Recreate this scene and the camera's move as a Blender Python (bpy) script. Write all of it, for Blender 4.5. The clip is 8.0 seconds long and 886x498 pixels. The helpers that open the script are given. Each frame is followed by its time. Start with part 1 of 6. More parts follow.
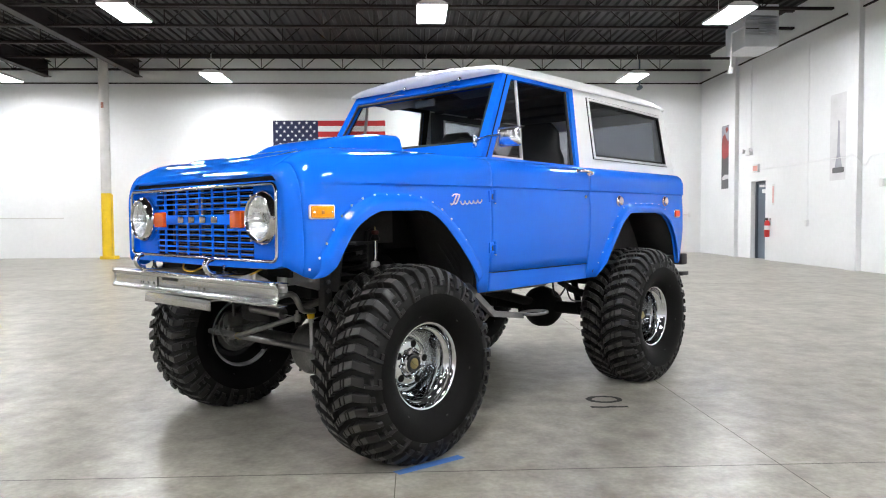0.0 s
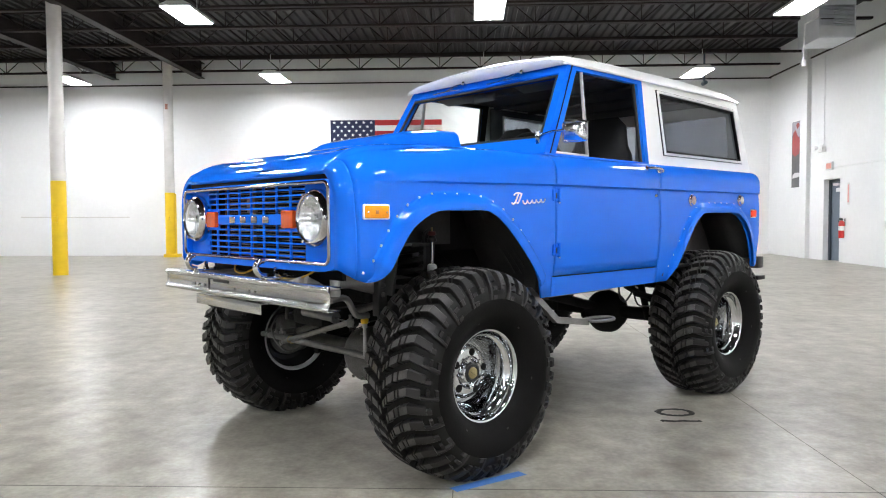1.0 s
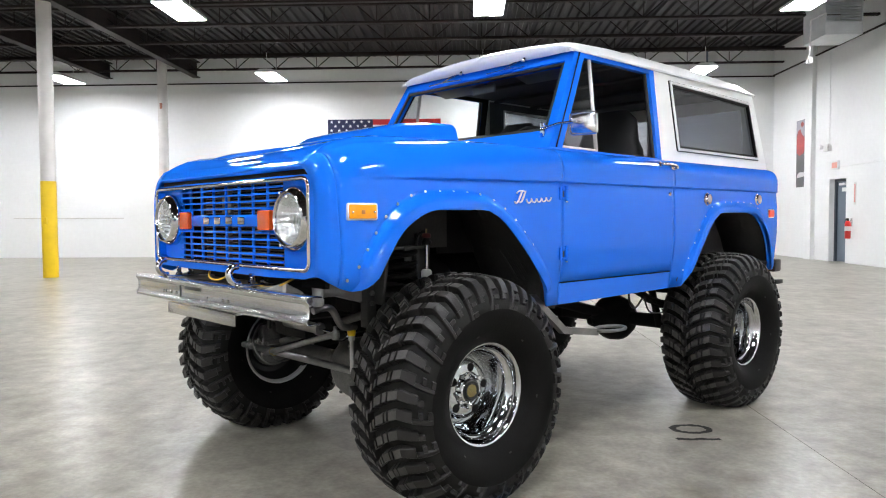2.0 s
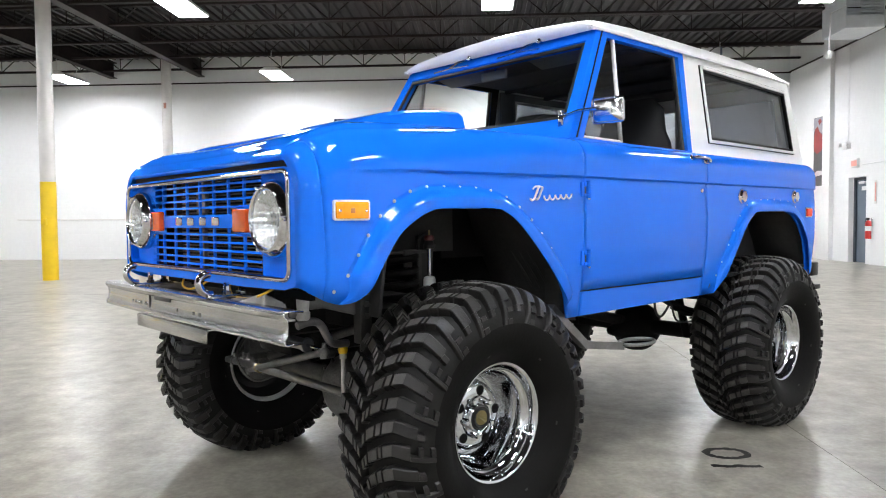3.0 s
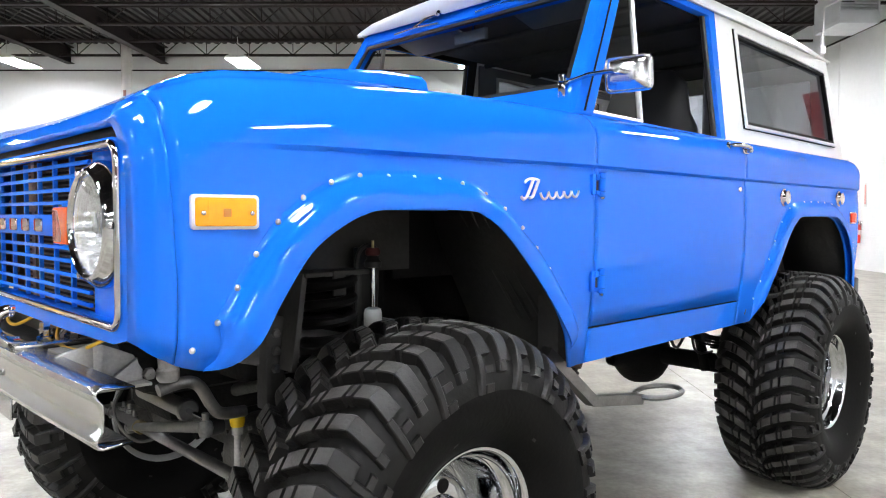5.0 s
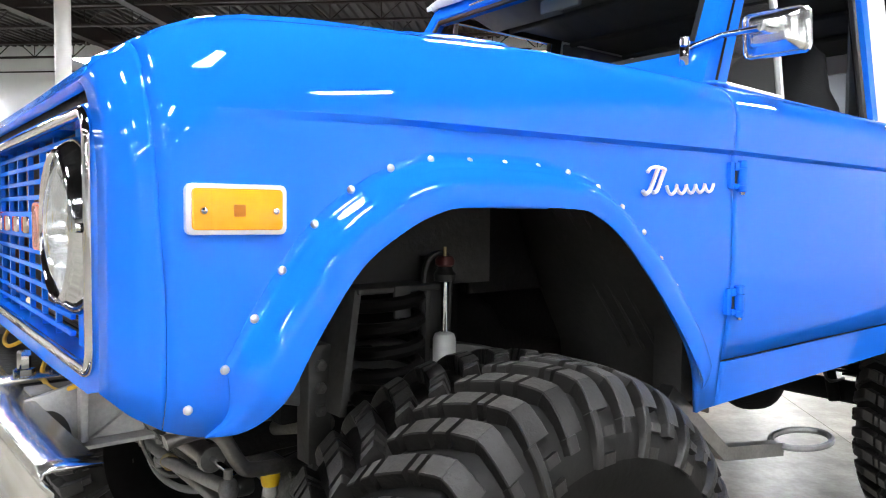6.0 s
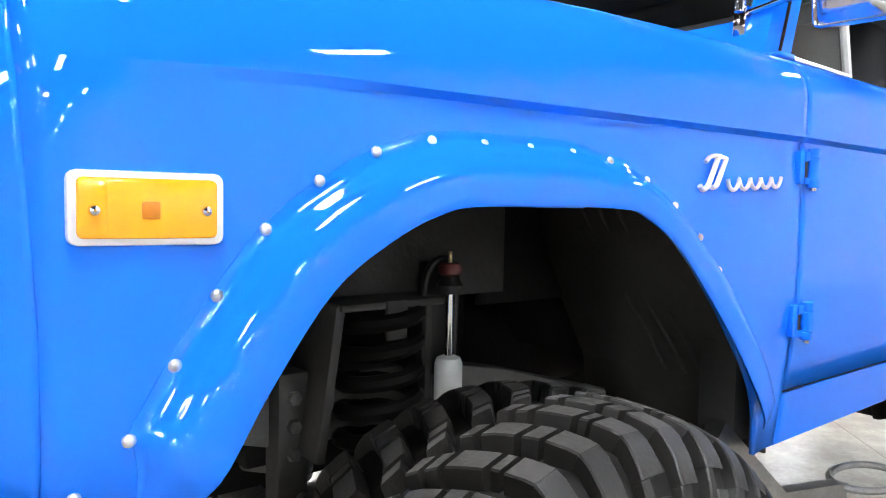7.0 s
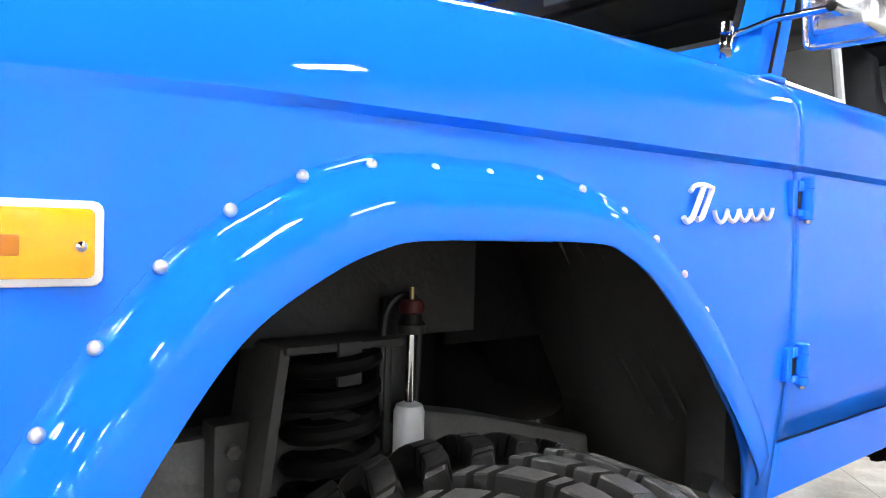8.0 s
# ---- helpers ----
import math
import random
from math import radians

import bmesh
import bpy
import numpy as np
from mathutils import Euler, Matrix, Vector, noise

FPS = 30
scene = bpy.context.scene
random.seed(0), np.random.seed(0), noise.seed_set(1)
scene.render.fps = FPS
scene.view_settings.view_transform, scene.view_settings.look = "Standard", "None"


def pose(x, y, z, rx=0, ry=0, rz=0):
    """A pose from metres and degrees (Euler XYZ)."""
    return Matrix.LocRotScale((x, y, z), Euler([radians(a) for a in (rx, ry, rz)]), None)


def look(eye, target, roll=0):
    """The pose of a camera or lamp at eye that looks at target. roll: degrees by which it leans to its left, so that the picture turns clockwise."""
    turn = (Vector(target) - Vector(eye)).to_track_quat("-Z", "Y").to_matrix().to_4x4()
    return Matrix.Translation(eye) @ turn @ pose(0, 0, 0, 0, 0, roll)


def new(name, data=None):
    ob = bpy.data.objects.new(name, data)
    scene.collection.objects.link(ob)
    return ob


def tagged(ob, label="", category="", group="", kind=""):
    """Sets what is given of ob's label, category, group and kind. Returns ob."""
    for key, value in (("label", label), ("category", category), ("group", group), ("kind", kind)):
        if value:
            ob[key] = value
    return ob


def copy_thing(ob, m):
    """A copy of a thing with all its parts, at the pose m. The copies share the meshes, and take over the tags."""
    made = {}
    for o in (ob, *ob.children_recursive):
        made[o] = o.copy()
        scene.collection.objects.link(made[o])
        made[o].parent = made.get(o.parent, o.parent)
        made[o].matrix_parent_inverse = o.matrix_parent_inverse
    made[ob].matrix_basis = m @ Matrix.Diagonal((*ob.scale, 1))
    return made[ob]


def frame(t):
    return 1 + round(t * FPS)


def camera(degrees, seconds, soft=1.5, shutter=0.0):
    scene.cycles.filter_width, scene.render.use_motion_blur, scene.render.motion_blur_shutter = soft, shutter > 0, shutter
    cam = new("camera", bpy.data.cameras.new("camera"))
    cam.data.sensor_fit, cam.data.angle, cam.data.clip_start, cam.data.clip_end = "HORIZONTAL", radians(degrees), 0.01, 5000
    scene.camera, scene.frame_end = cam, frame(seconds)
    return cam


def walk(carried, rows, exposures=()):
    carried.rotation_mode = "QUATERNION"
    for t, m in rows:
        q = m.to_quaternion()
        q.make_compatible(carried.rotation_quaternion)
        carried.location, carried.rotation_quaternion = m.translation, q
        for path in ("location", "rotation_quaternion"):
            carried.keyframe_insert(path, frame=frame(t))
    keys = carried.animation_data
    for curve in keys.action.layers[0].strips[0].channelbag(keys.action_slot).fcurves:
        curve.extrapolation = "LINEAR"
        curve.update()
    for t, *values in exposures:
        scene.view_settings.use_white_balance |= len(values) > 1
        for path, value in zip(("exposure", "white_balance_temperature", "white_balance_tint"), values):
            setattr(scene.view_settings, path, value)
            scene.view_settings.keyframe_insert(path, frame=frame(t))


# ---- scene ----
cam = camera(63.4, 8.0, soft=1.1)
PATH = [
    (0, (-2.458, -3.354, 1.165), (-0.989, -1.999, 1.08), -0.4),
    (0.5, (-2.403, -3.286, 1.167), (-0.995, -1.868, 1.081), -0.3),
    (1, (-2.324, -3.197, 1.17), (-0.965, -1.733, 1.084), -0.3),
    (2.5, (-1.944, -2.828, 1.168), (-0.584, -1.364, 1.085), -0.4),
    (3, (-1.8, -2.68, 1.166), (-0.457, -1.199, 1.084), -0.5),
    (3.5, (-1.641, -2.533, 1.168), (-0.282, -1.069, 1.086), -0.5),
    (4, (-1.473, -2.38, 1.175), (-0.093, -0.934, 1.089), -0.3),
    (5.5, (-1.012, -1.904, 1.193), (0.373, -0.465, 1.1), 0.4),
    (6, (-0.894, -1.728, 1.193), (0.357, -0.171, 1.097), 0.5),
    (6.5, (-0.8, -1.609, 1.206), (0.419, -0.028, 1.082), 1.0),
    (7, (-0.717, -1.51, 1.205), (0.52, 0.056, 1.082), 1.1),
    (7.5, (-0.669, -1.466, 1.204), (0.589, 0.085, 1.093), 1.0),
    (8, (-0.611, -1.454, 1.212), (0.644, 0.102, 1.166), 1.5),
]
walk(cam, [(t, look(eye, target, roll)) for t, eye, target, roll in PATH], [(0.0, -0.04), (4.0, 0.10), (5.5, 0.42), (6.5, 0.54), (8.0, 0.64)])

# ---- light: fluorescent high bays make all the light; a dim sky closes the world ----
world = bpy.data.worlds.new("sky")
scene.world = world
world.use_nodes = True
bg = world.node_tree.nodes["Background"]
sky = world.node_tree.nodes.new("ShaderNodeTexSky")
sky.sky_type, sky.sun_disc, sky.sun_elevation, sky.sun_rotation = "NISHITA", False, 0.6, 1.0
world.node_tree.links.new(sky.outputs[0], bg.inputs[0])
bg.inputs[1].default_value = 0.05
LAMP = 110.0

ROOM = pose(0, 0, 0, 0, 0, -45)   # the hall lies at 45 degrees to the vehicle: u right, v deep
CY = -0.035                       # the vehicle's middle plane


# ---- materials ----
def material(name, base, rough=0.5, metal=0.0, coat=0.0, vary=0.0, scale=8.0, grain=0.0, gscale=150.0, bump=0.0,
             bscale=60.0, emit=0.0, trans=0.0, spec=0.5, island=0.0, detail=6.0, rvary=0.0):
    m = bpy.data.materials.new(name)
    m.use_nodes = True
    nt = m.node_tree
    b = nt.nodes["Principled BSDF"]
    b.inputs["Base Color"].default_value = (*base, 1)
    b.inputs["Roughness"].default_value = rough
    b.inputs["Metallic"].default_value = metal
    b.inputs["Coat Weight"].default_value = coat
    b.inputs["Coat Roughness"].default_value = 0.03
    b.inputs["Specular IOR Level"].default_value = spec
    b.inputs["Transmission Weight"].default_value = trans
    if emit:
        b.inputs["Emission Color"].default_value = (*base, 1)
        b.inputs["Emission Strength"].default_value = emit
    co = nt.nodes.new("ShaderNodeTexCoord")

    def noise_tex(s, d):
        n = nt.nodes.new("ShaderNodeTexNoise")
        n.inputs["Scale"].default_value, n.inputs["Detail"].default_value = s, d
        nt.links.new(co.outputs["Object"], n.inputs["Vector"])
        return n.outputs["Fac"]

    if vary or grain or island:
        total = None
        pieces = []
        if vary:
            pieces.append((noise_tex(scale, detail), vary))
        if grain:
            pieces.append((noise_tex(gscale, 3), grain))
        if island:
            g = nt.nodes.new("ShaderNodeNewGeometry")
            pieces.append((g.outputs["Random Per Island"], island))
        for fac, amount in pieces:
            r = nt.nodes.new("ShaderNodeMapRange")
            r.inputs["From Min"].default_value, r.inputs["From Max"].default_value = 0.25, 0.75
            r.inputs["To Min"].default_value, r.inputs["To Max"].default_value = 1 - amount, 1 + amount
            nt.links.new(fac, r.inputs["Value"])
            if total is None:
                total = r.outputs[0]
            else:
                mu = nt.nodes.new("ShaderNodeMath")
                mu.operation = "MULTIPLY"
                nt.links.new(total, mu.inputs[0]), nt.links.new(r.outputs[0], mu.inputs[1])
                total = mu.outputs[0]
        sc = nt.nodes.new("ShaderNodeVectorMath")
        sc.operation = "SCALE"
        sc.inputs[0].default_value = base
        nt.links.new(total, sc.inputs["Scale"])
        nt.links.new(sc.outputs[0], b.inputs["Base Color"])
    if rvary:
        r = nt.nodes.new("ShaderNodeMapRange")
        r.inputs["From Min"].default_value, r.inputs["From Max"].default_value = 0.3, 0.7
        r.inputs["To Min"].default_value, r.inputs["To Max"].default_value = max(0.02, rough - rvary), rough + rvary
        nt.links.new(noise_tex(scale * 0.7, 5), r.inputs["Value"])
        nt.links.new(r.outputs[0], b.inputs["Roughness"])
    if bump:
        bu = nt.nodes.new("ShaderNodeBump")
        bu.inputs["Strength"].default_value, bu.inputs["Distance"].default_value = bump, 0.01
        nt.links.new(noise_tex(bscale, 4), bu.inputs["Height"])
        nt.links.new(bu.outputs[0], b.inputs["Normal"])
    return m


BLUE = material("blue_paint", (0.0070, 0.151, 0.78), 0.30, coat=0.70, spec=0.0, vary=0.02, scale=2.0)
WHITE_TOP = material("white_gelcoat", (0.92, 0.92, 0.915), 0.3, coat=0.4, vary=0.03, scale=3)
CHROME = material("chrome", (0.66, 0.67, 0.685), 0.06, metal=1.0, bump=0.02, bscale=30)
RIVET = material("satin_aluminium", (0.74, 0.73, 0.71), 0.33, metal=0.90, vary=0.06, scale=12)
STEEL = material("polished_steel", (0.66, 0.66, 0.66), 0.20, metal=1.0, vary=0.05, scale=12)
# tyre colours hold shade in flanks and grooves, light and scuffs on tops
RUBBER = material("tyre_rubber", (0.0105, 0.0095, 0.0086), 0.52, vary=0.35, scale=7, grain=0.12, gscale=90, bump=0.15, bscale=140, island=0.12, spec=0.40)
GROOVE = material("shaded_groove_rubber", (0.0068, 0.0061, 0.0055), 0.60, vary=0.4, scale=9, spec=0.22, bump=0.1, bscale=90)
TREAD = material("scuffed_lit_tread_rubber", (0.0470, 0.0440, 0.0415), 0.56, vary=0.30, scale=9, grain=0.15, gscale=110, bump=0.15, bscale=140, spec=0.45)
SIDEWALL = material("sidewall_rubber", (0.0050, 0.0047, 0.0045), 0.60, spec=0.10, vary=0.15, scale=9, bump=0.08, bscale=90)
BLACK = material("black_paint", (0.009, 0.009, 0.009), 0.45, vary=0.25, scale=12, bump=0.1)
UNDER = material("undercoat", (0.0075, 0.0072, 0.007), 0.8, spec=0.25, vary=0.35, scale=9, grain=0.25, gscale=80, bump=0.35, bscale=70)
LINER = material("wheel_well_lining", (0.040, 0.0387, 0.037), 0.7, vary=0.25, scale=6, grain=0.15, gscale=60, bump=0.2, bscale=50)
GREYMETAL = material("grey_cast_metal", (0.15, 0.147, 0.14), 0.5, metal=0.6, vary=0.3, scale=14, grain=0.2, bump=0.25, bscale=80)
BAREMETAL = material("bare_steel", (0.22, 0.215, 0.21), 0.38, metal=0.9, vary=0.2, scale=16, grain=0.1, bump=0.1)


def thin_glass(name, tint, gloss=1.0):
    """A thin pane: it lets light through straight and mirrors by its angle."""
    m = bpy.data.materials.new(name)
    m.use_nodes = True
    nt = m.node_tree
    out = nt.nodes["Material Output"]
    nt.nodes.remove(nt.nodes["Principled BSDF"])
    tr, gl, mx, fr, pw, ml = (nt.nodes.new(k) for k in ("ShaderNodeBsdfTransparent", "ShaderNodeBsdfGlossy", "ShaderNodeMixShader", "ShaderNodeLayerWeight", "ShaderNodeMath", "ShaderNodeMath"))
    tr.inputs[0].default_value = (*tint, 1)
    gl.inputs["Roughness"].default_value = 0.01
    gl.inputs[0].default_value = (gloss, gloss, gloss, 1)
    fr.inputs[0].default_value = 0.5
    pw.operation, ml.operation = "POWER", "MULTIPLY_ADD"
    pw.inputs[1].default_value, ml.inputs[1].default_value, ml.inputs[2].default_value = 5.0, 0.9, 0.05
    nt.links.new(fr.outputs["Facing"], pw.inputs[0]), nt.links.new(pw.outputs[0], ml.inputs[0])
    nt.links.new(ml.outputs[0], mx.inputs[0])
    nt.links.new(tr.outputs[0], mx.inputs[1]), nt.links.new(gl.outputs[0], mx.inputs[2])
    nt.links.new(mx.outputs[0], out.inputs[0])
    return m


GLASS = thin_glass("window_glass", (0.76, 0.79, 0.785))
TINT = thin_glass("tinted_glass", (0.25, 0.265, 0.295))
HEADGLASS = thin_glass("headlamp_glass", (0.93, 0.94, 0.95))
REFLECTOR = material("lamp_reflector", (0.90, 0.91, 0.92), 0.26, metal=0.75)
BRIGHT = material("bright_plated_metal", (0.86, 0.86, 0.85), 0.28, metal=0.55, vary=0.05, scale=60)
AMBER = material("amber_lens", (0.95, 0.36, 0.005), 0.15, coat=0.6, vary=0.05, scale=40)
REDLENS = material("red_lens", (0.70, 0.045, 0.012), 0.18, coat=0.6, vary=0.06, scale=40)
ORANGE = material("orange_lens", (0.62, 0.085, 0.015), 0.2, coat=0.6, vary=0.08, scale=40)
INTERIOR = material("black_vinyl", (0.007, 0.007, 0.008), 0.65, spec=0.25, vary=0.2, scale=15, bump=0.2, bscale=200)
HEADLINER = material("grey_headliner", (0.05, 0.05, 0.053), 0.8, vary=0.12, scale=12, bump=0.2, bscale=180)
TRIMGREY = material("grey_trim", (0.14, 0.147, 0.152), 0.5, vary=0.1, scale=8)
WALLPAINT = material("white_wall_paint", (0.80, 0.805, 0.81), 0.55, vary=0.05, scale=0.5, grain=0.02, gscale=9, bump=0.15, bscale=25)
DECK = material("dark_steel_deck", (0.0230, 0.0200, 0.0195), 0.6, spec=0.25, vary=0.25, scale=0.8, grain=0.1, gscale=14, bump=0.1)
RAIL = material("grey_rail_paint", (0.11, 0.107, 0.102), 0.55, vary=0.25, scale=9, grain=0.15, bump=0.15)
TRIMMETAL = material("dull_bright_trim", (0.40, 0.40, 0.395), 0.32, metal=1.0, vary=0.08, scale=20)
JOIST = material("red_oxide_steel", (0.018, 0.0122, 0.011), 0.6, spec=0.25, vary=0.3, scale=3, bump=0.1)
YELLOW = material("yellow_paint", (0.78, 0.52, 0.008), 0.45, vary=0.08, scale=5, bump=0.1)
COLPAINT = material("column_paint", (0.62, 0.60, 0.58), 0.5, vary=0.08, scale=4, bump=0.1)
LIGHTMAT = material("lamp_diffuser", (0.955, 0.978, 1.01), 0.5, emit=LAMP)
FIXTURE = material("fixture_enamel", (0.75, 0.75, 0.75), 0.4, vary=0.05)
HEATER = material("heater_enamel", (0.66, 0.68, 0.71), 0.35, metal=0.1, vary=0.08, scale=4)
DOORGREY = material("slate_door_paint", (0.115, 0.15, 0.19), 0.45, vary=0.06, scale=3)
DOORDARK = material("dark_steel_paint", (0.035, 0.045, 0.062), 0.45, vary=0.08, scale=3)
EXTRED = material("red_enamel", (0.55, 0.02, 0.015), 0.3, coat=0.5, vary=0.05)
NAVY = material("navy_cloth", (0.012, 0.016, 0.055), 0.8, vary=0.1, scale=20, bump=0.2)
FLAGRED = material("red_cloth", (0.42, 0.018, 0.020), 0.8, vary=0.1, scale=20, bump=0.2)
FLAGWHITE = material("white_cloth", (0.70, 0.69, 0.67), 0.8, vary=0.06, scale=20, bump=0.2)
TAPE = material("blue_tape", (0.05, 0.17, 0.50), 0.6, vary=0.1, scale=30, bump=0.1)
MARKER = material("black_floor_paint", (0.016, 0.0155, 0.015), 0.6, spec=0.2, vary=0.3, scale=18, grain=0.3, gscale=120)
JOINT = material("joint_filler", (0.10, 0.092, 0.080), 0.8, vary=0.5, scale=14)
FAINT = material("filled_joint", (0.165, 0.153, 0.130), 0.27, spec=0.27, vary=0.45, scale=3)
SHOCKWHITE = material("white_shock_paint", (0.55, 0.55, 0.54), 0.4, vary=0.15, scale=18)
BRACKET = material("grey_bracket_paint", (0.40, 0.395, 0.385), 0.45, vary=0.2, scale=14, grain=0.12, bump=0.15)
WIRE = material("yellow_cable", (0.60, 0.36, 0.02), 0.5, vary=0.1)
BRASS = material("brass", (0.36, 0.29, 0.14), 0.4, metal=1.0, vary=0.1, scale=30)


def concrete():
    m = bpy.data.materials.new("polished_concrete")
    m.use_nodes = True
    nt = m.node_tree
    b = nt.nodes["Principled BSDF"]
    co = nt.nodes.new("ShaderNodeTexCoord")

    def tex(s, d, stretch=(1, 1, 1), dist=0.0, rough=0.55):
        mp = nt.nodes.new("ShaderNodeMapping")
        mp.inputs["Scale"].default_value = stretch
        nt.links.new(co.outputs["Object"], mp.inputs[0])
        n = nt.nodes.new("ShaderNodeTexNoise")
        n.inputs["Scale"].default_value, n.inputs["Detail"].default_value = s, d
        n.inputs["Distortion"].default_value, n.inputs["Roughness"].default_value = dist, rough
        nt.links.new(mp.outputs[0], n.inputs["Vector"])
        return n.outputs["Fac"]

    def ramp(fac, p0, c0, p1, c1):
        r = nt.nodes.new("ShaderNodeValToRGB")
        r.color_ramp.elements[0].position, r.color_ramp.elements[0].color = p0, (*c0, 1)
        r.color_ramp.elements[1].position, r.color_ramp.elements[1].color = p1, (*c1, 1)
        nt.links.new(fac, r.inputs[0])
        return r.outputs[0]

    def times(a, c):
        mix = nt.nodes.new("ShaderNodeMix")
        mix.data_type, mix.blend_type = "RGBA", "MULTIPLY"
        mix.inputs[0].default_value = 1.0
        nt.links.new(a, mix.inputs[6]), nt.links.new(c, mix.inputs[7])
        return mix.outputs[2]

    col = ramp(tex(1.1, 12), 0.28, (0.222, 0.206, 0.172), 0.72, (0.345, 0.326, 0.285))
    col = times(col, ramp(tex(6.5, 11), 0.30, (0.69, 0.68, 0.655), 0.70, (1.24, 1.24, 1.24)))
    col = times(col, ramp(tex(2.6, 12, (1.3, 0.8, 1)), 0.50, (1, 1, 1), 0.70, (0.74, 0.722, 0.69)))      # scuffs
    col = times(col, ramp(tex(38.0, 6), 0.30, (0.84, 0.835, 0.825), 0.70, (1.15, 1.15, 1.15)))           # grit
    nt.links.new(col, b.inputs["Base Color"])
    r = nt.nodes.new("ShaderNodeMapRange")
    r.inputs["From Min"].default_value, r.inputs["From Max"].default_value = 0.35, 0.65
    r.inputs["To Min"].default_value, r.inputs["To Max"].default_value = 0.295, 0.310
    nt.links.new(tex(0.8, 4), r.inputs["Value"])
    nt.links.new(r.outputs[0], b.inputs["Roughness"])
    b.inputs["Specular IOR Level"].default_value = 0.24
    return m


CONCRETE = concrete()


def block_courses(m):
    """Faint joints of painted blockwork, 400 by 200 mm, as relief."""
    nt = m.node_tree
    b = nt.nodes["Principled BSDF"]
    co, sp, ad, cb, br, bu = (nt.nodes.new(k) for k in ("ShaderNodeTexCoord", "ShaderNodeSeparateXYZ", "ShaderNodeMath", "ShaderNodeCombineXYZ", "ShaderNodeTexBrick", "ShaderNodeBump"))
    nt.links.new(co.outputs["Object"], sp.inputs[0])
    nt.links.new(sp.outputs[0], ad.inputs[0]), nt.links.new(sp.outputs[1], ad.inputs[1])
    nt.links.new(ad.outputs[0], cb.inputs[0]), nt.links.new(sp.outputs[2], cb.inputs[1])
    nt.links.new(cb.outputs[0], br.inputs["Vector"])
    br.inputs["Color1"].default_value = br.inputs["Color2"].default_value = (1, 1, 1, 1)
    br.inputs["Mortar"].default_value = (0, 0, 0, 1)
    br.inputs["Scale"].default_value, br.inputs["Mortar Size"].default_value, br.inputs["Mortar Smooth"].default_value = 1.0, 0.006, 0.6
    br.inputs["Brick Width"].default_value, br.inputs["Row Height"].default_value = 0.40, 0.20
    bu.inputs["Strength"].default_value, bu.inputs["Distance"].default_value = 0.35, 0.006
    old = b.inputs["Normal"].links[0].from_socket
    nt.links.new(br.outputs["Color"], bu.inputs["Height"]), nt.links.new(old, bu.inputs["Normal"])
    nt.links.new(bu.outputs[0], b.inputs["Normal"])


block_courses(WALLPAINT)


# ---- mesh helpers ----
def part(name, bm, mat, parent=None, label="", m=None, smooth=38, thick=0.0):
    me = bpy.data.meshes.new(name)
    bm.to_mesh(me)
    bm.free()
    me.materials.append(mat)
    if smooth:
        me.polygons.foreach_set("use_smooth", [True] * len(me.polygons))
        me.set_sharp_from_angle(angle=radians(smooth))
    ob = new(name, me)
    if parent:
        ob.parent = parent
    if m:
        ob.matrix_basis = m
    if label:
        ob["label"] = label
    if thick:
        s = ob.modifiers.new("thickness", "SOLIDIFY")
        s.thickness, s.offset = thick, -1
    return ob


def empty(name, m, label, category, group="", parent=None):
    ob = new(name)
    ob.empty_display_size = 0.2
    ob.matrix_basis = m
    if parent:
        ob.parent = parent
        return ob
    return tagged(ob, label, category, group)


def B():
    return bmesh.new()


def box(bm, x0, x1, y0, y1, z0, z1, bev=0.0, m=None):
    r = bmesh.ops.create_cube(bm, size=1.0)
    for v in r["verts"]:
        v.co = Vector(((x0 + x1) / 2 + v.co.x * (x1 - x0), (y0 + y1) / 2 + v.co.y * (y1 - y0), (z0 + z1) / 2 + v.co.z * (z1 - z0)))
        if m:
            v.co = m @ v.co
    if bev:
        es = list({e for v in r["verts"] for e in v.link_edges})
        bmesh.ops.bevel(bm, geom=es, offset=bev, segments=2, affect="EDGES", profile=0.5)
    return bm


def loft(bm, rows, closed=False, flip=False):
    """Quads between rows of points; closed joins each row's ends."""
    vs = [[bm.verts.new(p) for p in row] for row in rows]
    n = len(vs[0])
    for a, b in zip(vs, vs[1:]):
        for i in range(n if closed else n - 1):
            j = (i + 1) % n
            q = [a[i], a[j], b[j], b[i]]
            if flip:
                q.reverse()
            if len({tuple(round(c, 6) for c in v.co) for v in q}) >= 3:
                try:
                    bm.faces.new(q)
                except ValueError:
                    pass
    return vs


def tube(bm, pts, r, n=10, cap=True, taper=None):
    pts = [Vector(p) for p in pts]
    rows, prev = [], None
    for i, p in enumerate(pts):
        d = (pts[min(i + 1, len(pts) - 1)] - pts[max(i - 1, 0)]).normalized()
        ref = prev if prev is not None else (Vector((0, 0, 1)) if abs(d.z) < 0.9 else Vector((1, 0, 0)))
        a = d.cross(ref).normalized()
        b = a.cross(d).normalized()
        prev = b
        rr = r * (taper[i] if taper else 1)
        rows.append([p + rr * (math.cos(2 * math.pi * k / n) * a + math.sin(2 * math.pi * k / n) * b) for k in range(n)])
    vs = loft(bm, rows, closed=True)
    if cap:
        bm.faces.new(vs[0]), bm.faces.new(list(reversed(vs[-1])))
    bmesh.ops.recalc_face_normals(bm, faces=bm.faces)
    return bm


